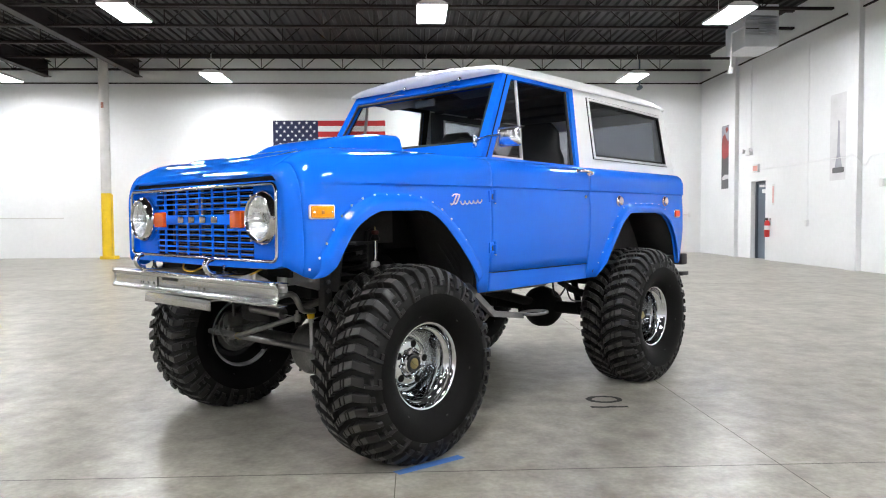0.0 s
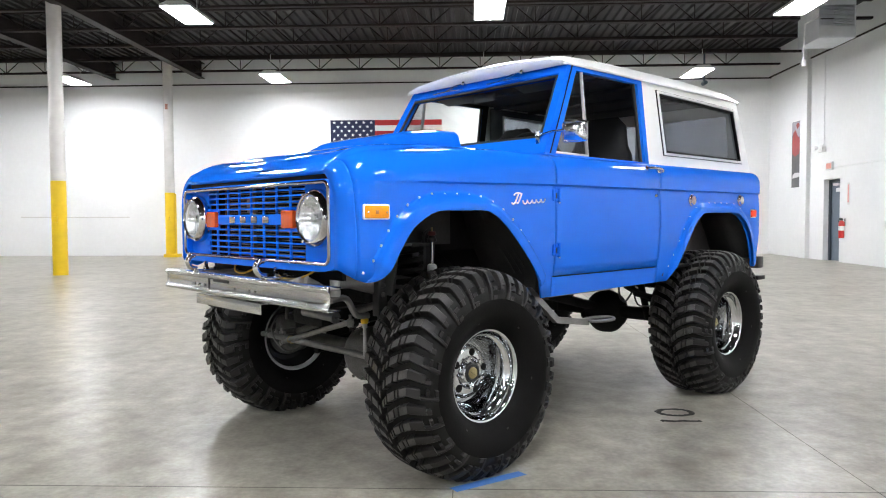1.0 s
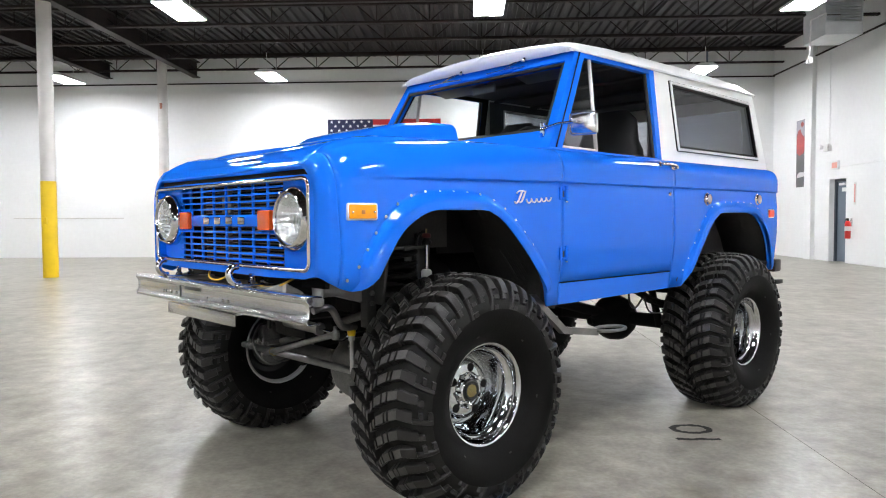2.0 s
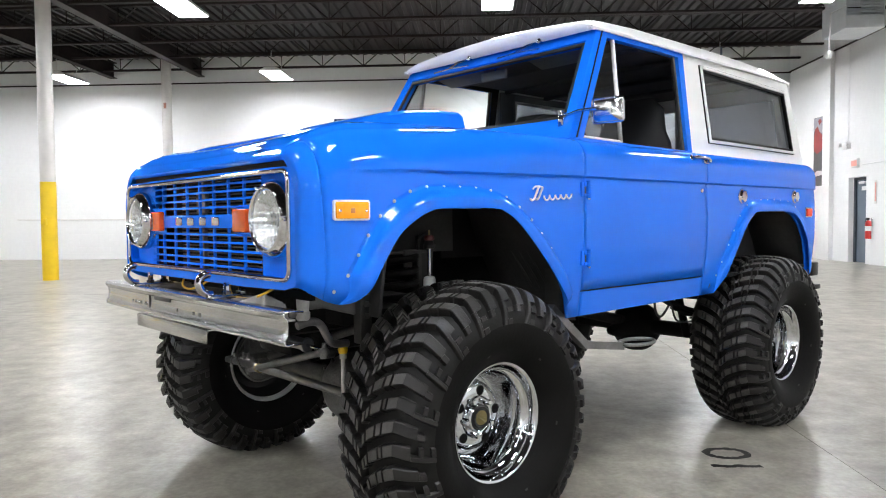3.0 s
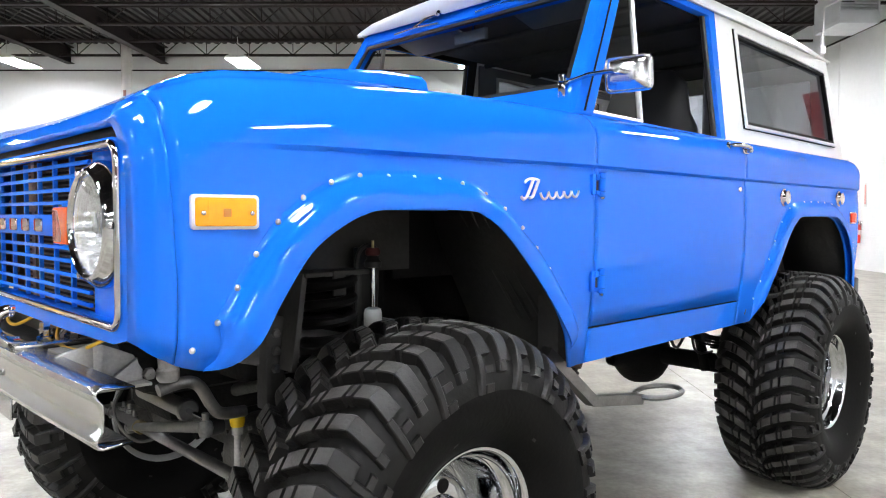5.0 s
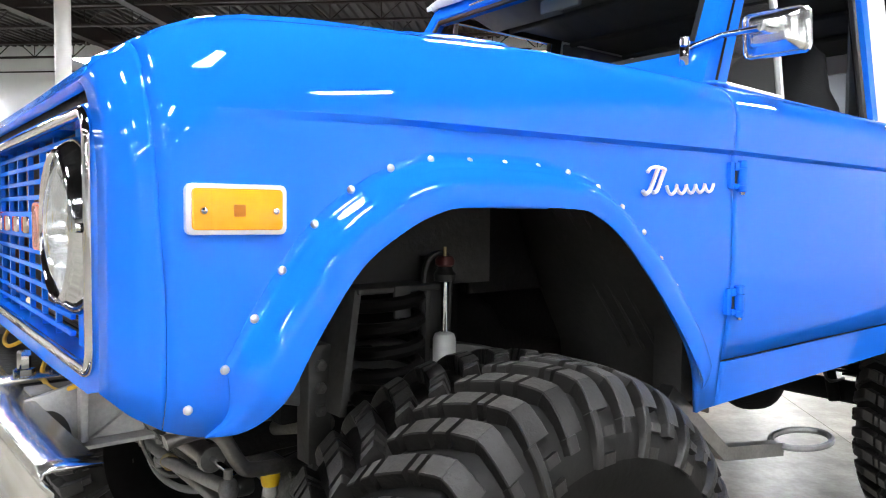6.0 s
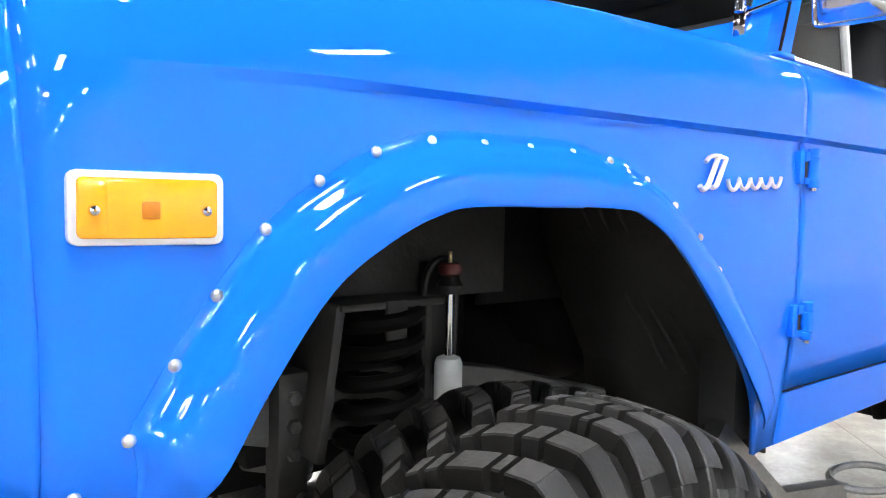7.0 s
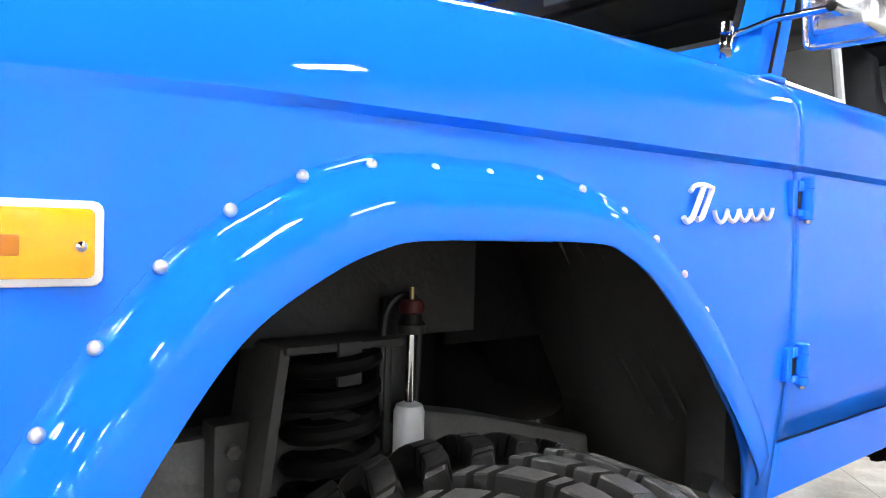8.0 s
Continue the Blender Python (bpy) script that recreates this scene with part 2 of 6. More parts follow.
def smooth_path(pts, k=6, closed=False):
    """Catmull-Rom through the points."""
    P = [Vector(p) for p in pts]
    out = []
    n = len(P)
    for i in range(n if closed else n - 1):
        p0, p1, p2, p3 = (P[(i + j) % n] if closed else P[max(0, min(n - 1, i + j))] for j in (-1, 0, 1, 2))
        for s in range(k):
            t = s / k
            out.append(0.5 * (2 * p1 + (p2 - p0) * t + (2 * p0 - 5 * p1 + 4 * p2 - p3) * t * t + (3 * p1 - p0 - 3 * p2 + p3) * t ** 3))
    if not closed:
        out.append(P[-1])
    return out


def lathe(bm, profile, n=48, axis="y", at=(0, 0, 0)):
    """profile: (radius, place along the axis)."""
    rows = []
    for r, a in profile:
        row = []
        for k in range(n):
            c, s = r * math.cos(2 * math.pi * k / n), r * math.sin(2 * math.pi * k / n)
            p = {"y": (c, a, s), "z": (c, s, a), "x": (a, c, s)}[axis]
            row.append(Vector(p) + Vector(at))
        rows.append(row)
    loft(bm, rows, closed=True)
    bmesh.ops.recalc_face_normals(bm, faces=bm.faces)
    return bm


def prism(bm, poly, axis, a0, a1, bev=0.0):
    """A polygon in the two other axes, pushed from a0 to a1."""
    def at(p, a):
        return {"x": (a, p[0], p[1]), "y": (p[0], a, p[1]), "z": (p[0], p[1], a)}[axis]
    lo = [bm.verts.new(at(p, a0)) for p in poly]
    hi = [bm.verts.new(at(p, a1)) for p in poly]
    fs = [bm.faces.new(lo), bm.faces.new(list(reversed(hi)))]
    for i in range(len(poly)):
        j = (i + 1) % len(poly)
        fs.append(bm.faces.new([lo[i], hi[i], hi[j], lo[j]]))
    bmesh.ops.recalc_face_normals(bm, faces=fs)
    if bev:
        es = list({e for f in fs[:2] for e in f.edges})
        bmesh.ops.bevel(bm, geom=es, offset=bev, segments=2, affect="EDGES", profile=0.5)
    return bm


def interp(x, pts):
    if x <= pts[0][0]:
        return pts[0][1]
    for (a, p), (b, q) in zip(pts, pts[1:]):
        if x <= b:
            return p + (q - p) * (x - a) / (b - a)
    return pts[-1][1]


def round_rect(x0, x1, y0, y1, r, k=5):
    out = []
    for cx, cy, a0 in ((x1 - r, y1 - r, 0), (x0 + r, y1 - r, 90), (x0 + r, y0 + r, 180), (x1 - r, y0 + r, 270)):
        for i in range(k + 1):
            a = radians(a0 + 90 * i / k)
            out.append((cx + r * math.cos(a), cy + r * math.sin(a)))
    return out


# ---- the hall ----
U0, U1, V0, V1, DECKZ = -23.0, 10.0, -40.0, 19.0, 6.25


def structure(name, bm, mat, label="", smooth=0):
    return tagged(part(name, bm, mat, m=ROOM, smooth=smooth), label, "", "", "structure")


structure("floor", box(B(), U0 - 0.3, U1 + 0.3, V0 - 0.3, V1 + 0.3, -0.2, 0), CONCRETE, "worn polished grey concrete slab floor")
bm = B()
box(bm, U0, U1, -0.856, -0.850, -0.01, 0.0006)
box(bm, U0, U1, 8.144, 8.150, -0.01, 0.0006)
structure("floor_joint", bm, JOINT, "dark saw-cut control joints in the concrete")
bm = B()
box(bm, 2.341, 2.345, V0, V1, -0.01, 0.0005)
box(bm, 0.540, 0.544, V0, -0.856, -0.01, 0.0005)
structure("floor_seam", bm, FAINT, "faint filled joints in the concrete")
structure("wall_back", box(B(), U0 - 0.3, U1 + 0.3, V1, V1 + 0.3, 0, 7), WALLPAINT, "white painted block wall")
DOOR0, DOOR1, DOORTOP = 14.68, 15.51, 2.13
bm = box(B(), U1, U1 + 0.3, V0 - 0.3, DOOR0, 0, 7)
box(bm, U1, U1 + 0.3, DOOR1, V1, 0, 7)
box(bm, U1, U1 + 0.3, DOOR0, DOOR1, DOORTOP, 7)
structure("wall_right", bm, WALLPAINT, "white painted block wall with a door opening")
structure("wall_left", box(B(), U0 - 0.3, U0, V0 - 0.3, V1, 0, 7), WALLPAINT, "white painted block wall")
structure("wall_front", box(B(), U0, U1, V0 - 0.3, V0, 0, 7), WALLPAINT, "white painted block wall")
for v0, v1 in ((16.28, 16.68), (10.55, 10.95), (4.8, 5.2)):
    structure("pilaster", box(B(), U1 - 0.12, U1 - 0.002, v0, v1, 0, 6.2, 0.006), WALLPAINT, "white painted block pilaster on the wall")
bm = B()
prof, x = [], U0
while x < U1:
    prof += [(x, DECKZ), (x + 0.09, DECKZ), (x + 0.12, DECKZ + 0.06), (x + 0.21, DECKZ + 0.06), (x + 0.24, DECKZ)]
    x += 0.24
loft(bm, [[(a, v, b) for a, b in prof] for v in (V0 - 0.2, V1 + 0.2)])
loft(bm, [[(a, v, DECKZ + 0.2) for a, b in (prof[0], prof[-1])] for v in (V0 - 0.2, V1 + 0.2)])
structure("ceiling", bm, DECK, "dark corrugated steel roof deck")


def joist_mesh():
    """An open-web joist along u: angle chords and a zigzag of round bars."""
    bm = B()
    for z0, z1 in ((6.17, 6.235), (5.75, 5.80)):
        box(bm, U0, U1, -0.055, -0.008, z0, z1)
        box(bm, U0, U1, 0.008, 0.055, z0, z1)
    x, step = U0 + 0.4, 1.24
    while x + step < U1:
        tube(bm, [(x - 0.48, 0, 6.19), (x, 0, 5.78)], 0.016, 5, False)
        tube(bm, [(x, 0, 5.78), (x, 0, 6.19)], 0.012, 5, False)
        tube(bm, [(x, 0, 5.78), (x + 0.48, 0, 6.19)], 0.016, 5, False)
        x += step
    return bm


jm = joist_mesh()
first = None
for i in range(35):
    v = 18.35 - 1.66 * i
    if first is None:
        first = tagged(part("roof_joist", jm, JOIST, m=ROOM @ Matrix.Translation((0, v, 0)), smooth=0), "dark red-brown open-web steel roof joist", "joist", "roof joists", "structure")
    else:
        copy_thing(first, ROOM @ Matrix.Translation((0, v, 0)))


def girder(u):
    bm = B()
    box(bm, u - 0.11, u + 0.11, V0, V1, 5.66, 5.685)
    box(bm, u - 0.11, u + 0.11, V0, V1, 6.13, 6.155)
    box(bm, u - 0.009, u + 0.009, V0, V1, 5.685, 6.13)
    structure("roof_girder", bm, JOIST, "dark painted steel roof girder")


for u in (-7.95, -10.75):
    girder(u)


def column(u, v, plinth=False):
    root = empty("column", ROOM @ pose(u, v, 0), "white steel column with a yellow painted base", "column", "columns of the hall")
    part("upper_shaft", lathe(B(), [(0.001, 2.0), (0.145, 2.0), (0.145, 6.15), (0.001, 6.15)], 28, "z"), COLPAINT, root)
    part("lower_shaft", lathe(B(), [(0.001, 0.0), (0.150, 0.0), (0.150, 0.06), (0.150, 1.98), (0.146, 2.0), (0.001, 2.0)], 28, "z"), YELLOW, root, "yellow painted guard section")
    part("cap_plate", box(B(), -0.2, 0.2, -0.2, 0.2, 6.15, 6.175, 0.004), COLPAINT, root)
    part("junction_box", box(B(), -0.05, 0.05, -0.2, -0.14, 1.12, 1.25, 0.006), YELLOW, root)
    if plinth:
        part("base_plinth", box(B(), -0.16, 0.28, -0.20, 0.17, 0.0, 0.10, 0.012), YELLOW, root, "yellow painted base block")
        part("side_conduit", tube(B(), [(0.19, -0.03, 0.10), (0.19, -0.03, 1.96)], 0.018, 10), YELLOW, root, "thin yellow conduit")
        part("tag", box(B(), -0.035, 0.045, -0.152, -0.140, 4.55, 4.72), material("faded_tag", (0.36, 0.16, 0.12), 0.6, vary=0.3, scale=30), root, "small red-brown tag")
    return root


column(-8.68, 18.1, True)
col = column(-8.1, 11.05)
for u, v in ((-8.4, 4.1), (-8.4, -2.9), (-8.4, -9.9), (-15.8, 18.1), (-15.7, 11.1), (-15.7, 4.1), (-15.7, -2.9), (-8.4, -16.9), (-8.4, -23.9), (-8.4, -30.9), (-15.7, -9.9), (-15.7, -16.9)):
    copy_thing(col, ROOM @ pose(u, v, 0))


def high_bay():
    """A boxy fluorescent high bay, its lens facing down, on two chains."""
    root = empty("ceiling_light", ROOM @ pose(0, 0, 5.2), "bright white fluorescent high-bay light hung from the joists", "ceiling light", "hall lights")
    bm = B()
    prism(bm, [(-0.30, 0.0), (-0.30, 0.05), (-0.16, 0.12), (0.16, 0.12), (0.30, 0.05), (0.30, 0.0), (0.285, 0.0), (0.285, 0.02), (-0.285, 0.02), (-0.285, 0.0)], "y", -0.63, 0.63)
    part("housing", bm, FIXTURE, root, smooth=0)
    part("diffuser", box(B(), -0.28, 0.28, -0.61, 0.61, 0.001, 0.016, 0.004), LIGHTMAT, root, "glowing white diffuser", smooth=0)
    for y in (-0.5, 0.5):
        part("hanger", tube(B(), [(0, y, 0.11), (0, y, 0.58)], 0.006, 6), FIXTURE, root)
    return root


hb = None
for u in (-16.9, -10.95, -4.95, 1.02, 7.02):
    for v in (16.75, 10.3, 3.9, -2.6, -9.1, -15.6, -22.1, -28.6, -35.1):
        if u < -15 and v < 10:
            continue
        m = ROOM @ pose(u, v, 5.2)
        if hb is None:
            hb = high_bay()
            hb.matrix_basis = m
        else:
            copy_thing(hb, m)

# ---- the vehicle: x runs to its rear, y to its right side, from the middle of the front axle ----
car = empty("off_road_vehicle", pose(0, CY, 0), "lifted bright blue vintage off-roader with white hardtop and mud tyres", "car")
FRONT_ARCH = [(-0.672, 0.965), (-0.65, 0.944), (-0.61, 0.920), (-0.565, 0.906), (-0.525, 0.916), (-0.484, 0.955), (-0.438, 1.032), (-0.376, 1.118),
              (-0.312, 1.165), (-0.25, 1.193), (-0.18, 1.204), (0.05, 1.204), (0.115, 1.190), (0.18, 1.154), (0.260, 1.085), (0.352, 0.992), (0.44, 0.888), (0.530, 0.762)]
REAR_ARCH = [(1.79, 0.775), (1.86, 0.87), (1.95, 1.01), (2.03, 1.11), (2.11, 1.17), (2.20, 1.196), (2.58, 1.196), (2.68, 1.175), (2.77, 1.12), (2.85, 1.03), (2.92, 0.91), (2.97, 0.80)]
SHOULDER = [(-0.672, 1.366), (-0.66, 1.385), (-0.63, 1.403), (-0.585, 1.431), (-0.54, 1.448), (-0.49, 1.458), (-0.43, 1.464), (-0.336, 1.472), (-0.2, 1.481), (-0.05, 1.491), (0.1, 1.497), (0.30, 1.500), (0.62, 1.497), (3.2, 1.497)]
RIDGE = [(-0.672, 1.366), (-0.66, 1.386), (-0.63, 1.404), (-0.58, 1.437), (-0.53, 1.459), (-0.46, 1.477), (-0.36, 1.489), (-0.2, 1.497), (0.0, 1.501), (0.30, 1.503), (0.62, 1.497), (3.2, 1.497)]
PLAN = [(-0.672, 0.735), (-0.670, 0.751), (-0.662, 0.774), (-0.646, 0.796), (-0.62, 0.814), (-0.585, 0.828), (-0.54, 0.837), (-0.45, 0.840), (-0.3, 0.845), (3.0, 0.845), (3.06, 0.838), (3.09, 0.823), (3.11, 0.797), (3.12, 0.765)]


def crease(x):
    """Height of the pressed line along the body side."""
    return interp(x, [(-0.62, 1.3185), (-0.37, 1.3285), (0.0, 1.3335), (0.6, 1.3410), (3.2, 1.3410)])


def halfwidth(x, z, lip):
    """How far the body side stands from the middle at x and height z."""
    w = interp(x, PLAN)
    tuck = 0.5 * max(0.0, min(0.12, 1.09 - z)) ** 2 + 0.12 * max(0.0, 0.97 - z)
    door = max(0.0, min(1.0, (x - 0.46) / 0.12))
    w -= tuck * door + 0.014 * max(0.0, (0.95 - z) / 0.2) ** 2 * (1 - door)
    fade = max(0.0, min(1.0, (x + 0.62) / 0.5)) * max(0, min(1, (3.12 - x) / 0.05))
    d = crease(x) - z
    if d > 0:
        w -= fade * 0.0085 * min(1.0, d / 0.0085) * max(0.0, 1 - max(0.0, d - 0.0085) / 0.16) ** 2
    else:
        w += 0.0015 * fade
    low = max(0.0, min(1.0, (-0.42 - x) / 0.14)) * max(0.0, (1.00 - z) / 0.09)
    w -= 0.026 * min(1.3, low) ** 2
    d = lip - z
    k = max(0.0, min(1.0, (0.62 - x) / 0.7))
    r = 0.085 + 0.060 * k
    if d < r:
        w -= (0.075 + 0.025 * k) * (1 - math.sqrt(max(0.0, 1 - ((r - d) / r) ** 2))) + 0.004 * (r - d) / r
    return w


def bottom(x, front, rear):
    if x <= front[-1][0]:
        cut = min(1.0, max(0.0, (x - 0.02) / 0.12)) * min(1.0, max(0.0, (0.530 - x) / 0.03))
        return interp(x, front) + 0.050 * cut
    if x >= rear[0][0]:
        return interp(x, rear) if x <= rear[-1][0] else 0.80
    return interp(x, [(0.530, 0.757), (1.79, 0.768)])


def side_panel(x0, x1, low=None, step=0.02):
    """One panel of the left side from its lower edge to the belt."""
    n = max(2, round((x1 - x0) / step))
    rows = []
    for i in range(n + 1):
        x = x0 + (x1 - x0) * i / n
        zb = bottom(x, FRONT_ARCH, REAR_ARCH) if low is None else low
        top = interp(x, SHOULDER)
        zc = crease(x)
        zs = [zb + (zc - 0.10 - zb) * k / 7 for k in range(8)] + [zc - d for d in (0.07, 0.045, 0.025, 0.0125, 0.0085, 0.0, -0.0012, -0.008, -0.02)]
        a = zs[-1]
        zs += [a + (top - a) * k for k in (0.15, 0.3, 0.42, 0.54, 0.64, 0.73, 0.81, 0.88, 0.94, 0.98, 1.0)]
        row = []
        for z in zs:                       # the seam of the front corner leans forward above
            xs = x - 0.014 * max(0.0, 1 - abs(x + 0.6156) / 0.05) * max(0.0, min(1.0, (z - 1.08) / 0.26))
            row.append(Vector((xs, -halfwidth(xs, z, top), z)))
        rows.append(row)
    return rows


def both(name, rows, mat, label="", thick=0.008, parent=None):
    """The left panel and its mirror image on the right."""
    out = []
    for side in (1, -1):
        bm = B()
        loft(bm, [[Vector((p.x, p.y * side, p.z)) for p in r] for r in rows], flip=side > 0)
        out.append(part(name, bm, mat, parent or car, label, thick=thick))
    return out


fender_rows = side_panel(-0.672, -0.6160, step=0.006) + side_panel(-0.6152, 0.619, step=0.014)
for r in fender_rows:                      # the fender's flat top, in to the bonnet seam
    x = r[-1].x
    top = r[-1].z
    y = r[-1].y
    r += [Vector((x, y + (-0.664 - y) * k, top + (interp(x, RIDGE) + 0.009 - top) * k * (1.6 - 0.6 * k))) for k in (0.25, 0.5, 0.75, 1.0)] if y < -0.664 else [Vector((x, y, top))] * 4
fenders = both("front_fender", [r for r in fender_rows if r[0].x > -0.6156], BLUE)
both("front_corner", [r for r in fender_rows if r[0].x < -0.6156], BLUE, "blue front corner panel")
door_rows = side_panel(0.6215, 1.6405, low=0.866)
quarter_rows = side_panel(1.643, 3.12, step=0.02)
for r in door_rows + quarter_rows:         # the belt's narrow ledge, in to the glass
    r.append(Vector((r[-1].x, max(r[-1].y + 0.004, -0.712), r[-1].z + 0.002)))
doors = both("door", door_rows, BLUE)
quarters = both("quarter_panel", quarter_rows, BLUE)
sill_rows = []
for i in range(41):
    x = 0.6195 + (1.643 - 0.6195) * i / 40
    zb = bottom(x, FRONT_ARCH, REAR_ARCH)
    sill_rows.append([Vector((x, -0.70, zb + 0.01)), Vector((x, -halfwidth(x, zb, 1.497) + 0.01, zb - 0.002))] + [Vector((x, -halfwidth(x, z, 1.497), z)) for z in [zb + (0.860 - zb) * k / 4 for k in range(5)]] + [Vector((x, -0.80, 0.861))])
both("rocker_panel", sill_rows, BLUE)


def bonnet_height(x, y):
    top = interp(x, RIDGE)
    c = 1 - (abs(y) / 0.664) ** 2
    z = top + 0.009 + 0.004 * c - 0.018 * c * max(0.0, min(1.0, (-0.30 - x) / 0.2)) * min(1.0, (x + 0.70) / 0.1)

    def sm(a, b, t):
        t = max(0.0, min(1.0, (t - a) / (b - a)))
        return t * t * (3 - 2 * t)
    z += 0.011 * sm(-0.50, -0.40, x) * (1 - sm(0.42, 0.50, abs(y)))
    return z


def scoop_height(x):
    return interp(x, [(-0.16, 0.0), (-0.150, 0.018), (-0.13, 0.032), (-0.10, 0.047), (-0.05, 0.068), (0.02, 0.088), (0.1, 0.102), (0.25, 0.118), (0.414, 0.124)])


bm = B()
rows = []
for i in range(60):
    x = -0.668 + (0.50 + 0.668) * i / 59
    ys = [-0.660 + 1.32 * j / 48 for j in range(49)]
    rows.append([Vector((x, y, bonnet_height(x, y) - (0.012 if i == 0 else 0))) for y in ys])
rows.insert(0, [Vector((-0.663, p.y, p.z - 0.014)) for p in rows[0]])
loft(bm, rows, flip=True)
bonnet = part("bonnet", bm, BLUE, car, thick=0.008)
bm = B()
rows = []
for i in range(34):
    x = -0.16 + 0.574 * (i / 33) ** 1.5
    h = scoop_height(x)
    pts = []
    half = 0.285 + 0.045 * min(1, (x + 0.16) / 0.12)
    for j in range(31):
        a = -1 + 2 * j / 30
        y = half * a + (0.04 * a ** 3 if h > 0 else 0)
        e = (1 - abs(a) ** 22)
        z = bonnet_height(x, y) + h * max(0, e) - 0.002
        pts.append(Vector((x, y, z)))
    rows.append(pts)
vs = loft(bm, rows, flip=True)
low = [bm.verts.new((0.414, v.co.y, bonnet_height(0.414, v.co.y) - 0.003)) for v in vs[-1]]
for a, b, c, d in zip(vs[-1], vs[-1][1:], low[1:], low):
    try:
        bm.faces.new([a, b, c, d])
    except ValueError:
        pass
part("bonnet_scoop", bm, BLUE, bonnet, "raised blue bonnet scoop")
bm = B()
for xs, w in (((0.504, 0.56, 0.6205), 0.660), ((0.6205, 0.65, 0.68), 0.790)):
    loft(bm, [[Vector((x, w * a, bonnet_height(min(x, 0.5), w * a) - 0.001 + 0.012 * max(0, (x - 0.56) / 0.1) * (1 - a * a))) for a in [-1 + j / 12 for j in range(25)]] for x in xs], flip=True)
part("cowl_panel", bm, BLUE, car, thick=0.01)

# front panel round the grille
bm = B()
ring_o = [Vector((-0.671, 0.0, 0.945)), Vector((-0.671, -0.40, 0.945)), Vector((-0.670, -0.66, 0.95)), Vector((-0.667, -0.725, 0.965)), Vector((-0.669, -0.742, 1.1)), Vector((-0.669, -0.742, 1.25)), Vector((-0.667, -0.728, 1.329)), Vector((-0.667, -0.66, 1.335)), Vector((-0.669, -0.4, 1.337)), Vector((-0.669, 0, 1.337))]
ring_i = [Vector((-0.671, 0.0, 0.985)), Vector((-0.671, -0.40, 0.985)), Vector((-0.671, -0.64, 0.985)), Vector((-0.671, -0.682, 1.0)), Vector((-0.671, -0.690, 1.1)), Vector((-0.671, -0.690, 1.25)), Vector((-0.671, -0.682, 1.305)), Vector((-0.671, -0.64, 1.318)), Vector((-0.671, -0.4, 1.318)), Vector((-0.671, 0, 1.318))]


def full(r):
    return r + [Vector((p.x, -p.y, p.z)) for p in reversed(r[1:-1])]


back_o = [Vector((p.x + 0.05, p.y * 1.0, p.z)) for p in ring_o]
loft(bm, [full(back_o), full(ring_o), full(ring_i), full([Vector((-0.628, p.y, p.z)) for p in ring_i])], closed=True)
bmesh.ops.recalc_face_normals(bm, faces=bm.faces)
part("front_panel", bm, BLUE, car)

part("bonnet_gap", box(B(), -0.655, -0.64, -0.655, 0.655, 1.322, 1.366), SIDEWALL, car, "dark slot under the bonnet lip", smooth=0)
# windshield frame, roof, hardtop
def ws(y, k):
    """A point of the windshield plane: k 0 at the cowl, 1 at the roof."""
    return Vector((0.672 + 0.300 * k, y * (0.744 - 0.072 * k), 1.503 + 0.535 * k))


bm = B()
def frame_loop(dy, dk0, dk1, off):
    n = Vector((-0.535, 0, 0.300)).normalized()
    pts = []
    for y, k in ((-1 + dy, 0 + dk0), (0, dk0), (1 - dy, 0 + dk0), (1 - dy, 0.5), (1 - dy, 1 - dk1), (0, 1 - dk1), (-1 + dy, 1 - dk1), (-1 + dy, 0.5)):
        pts.append(ws(y, k) + n * off)
    return pts


loft(bm, [frame_loop(0, 0, 0, -0.03), frame_loop(0, 0, 0, 0.0), frame_loop(0.012, 0.01, 0.01, 0.012), frame_loop(0.080, 0.175, 0.115, 0.012), frame_loop(0.090, 0.185, 0.125, 0.0), frame_loop(0.090, 0.185, 0.125, -0.03)], closed=True)
bmesh.ops.recalc_face_normals(bm, faces=bm.faces)
wsf = part("windshield_frame", bm, BLUE, car)
bm = B()
loft(bm, [frame_loop(0.090, 0.185, 0.125, 0.001), frame_loop(0.090, 0.185, 0.125, 0.006), frame_loop(0.110, 0.210, 0.150, 0.006), frame_loop(0.110, 0.210, 0.150, -0.004)], closed=True)
bmesh.ops.recalc_face_normals(bm, faces=bm.faces)
part("windshield_seal", bm, BLACK, wsf, "black rubber seal")
for sd in (-1, 1):
    part("pillar_seal", tube(B(), [(0.689, sd * 0.7515, 1.503), (0.835, sd * 0.718, 1.77), (0.979, sd * 0.681, 2.028)], 0.0034, 8), SIDEWALL, wsf, "black seal between pillar and door")
gasket = [ws(a, -0.004) + Vector((-0.012, 0, 0.006)) for a in (-1, -0.5, 0, 0.5, 1)]
part("base_gasket", tube(B(), gasket, 0.005, 6), BLACK, wsf, "black gasket along the frame's foot")
bm = B()
bm.faces.new([bm.verts.new(p) for p in [frame_loop(0.095, 0.190, 0.130, 0.0)[i] for i in (0, 2, 4, 6)]])
part("windshield", bm, GLASS, wsf, "clear windshield glass", smooth=0)


def roof_z(x, a):
    """Roof skin: a runs from -1 to 1 across."""
    e = interp(x, [(0.90, 2.064), (0.97, 2.080), (1.3, 2.094), (2.2, 2.097), (2.9, 2.082), (3.05, 2.064)])
    return e + 0.040 * (1 - a * a) - 0.055 * max(0, (abs(a) - 0.90) / 0.10) ** 2


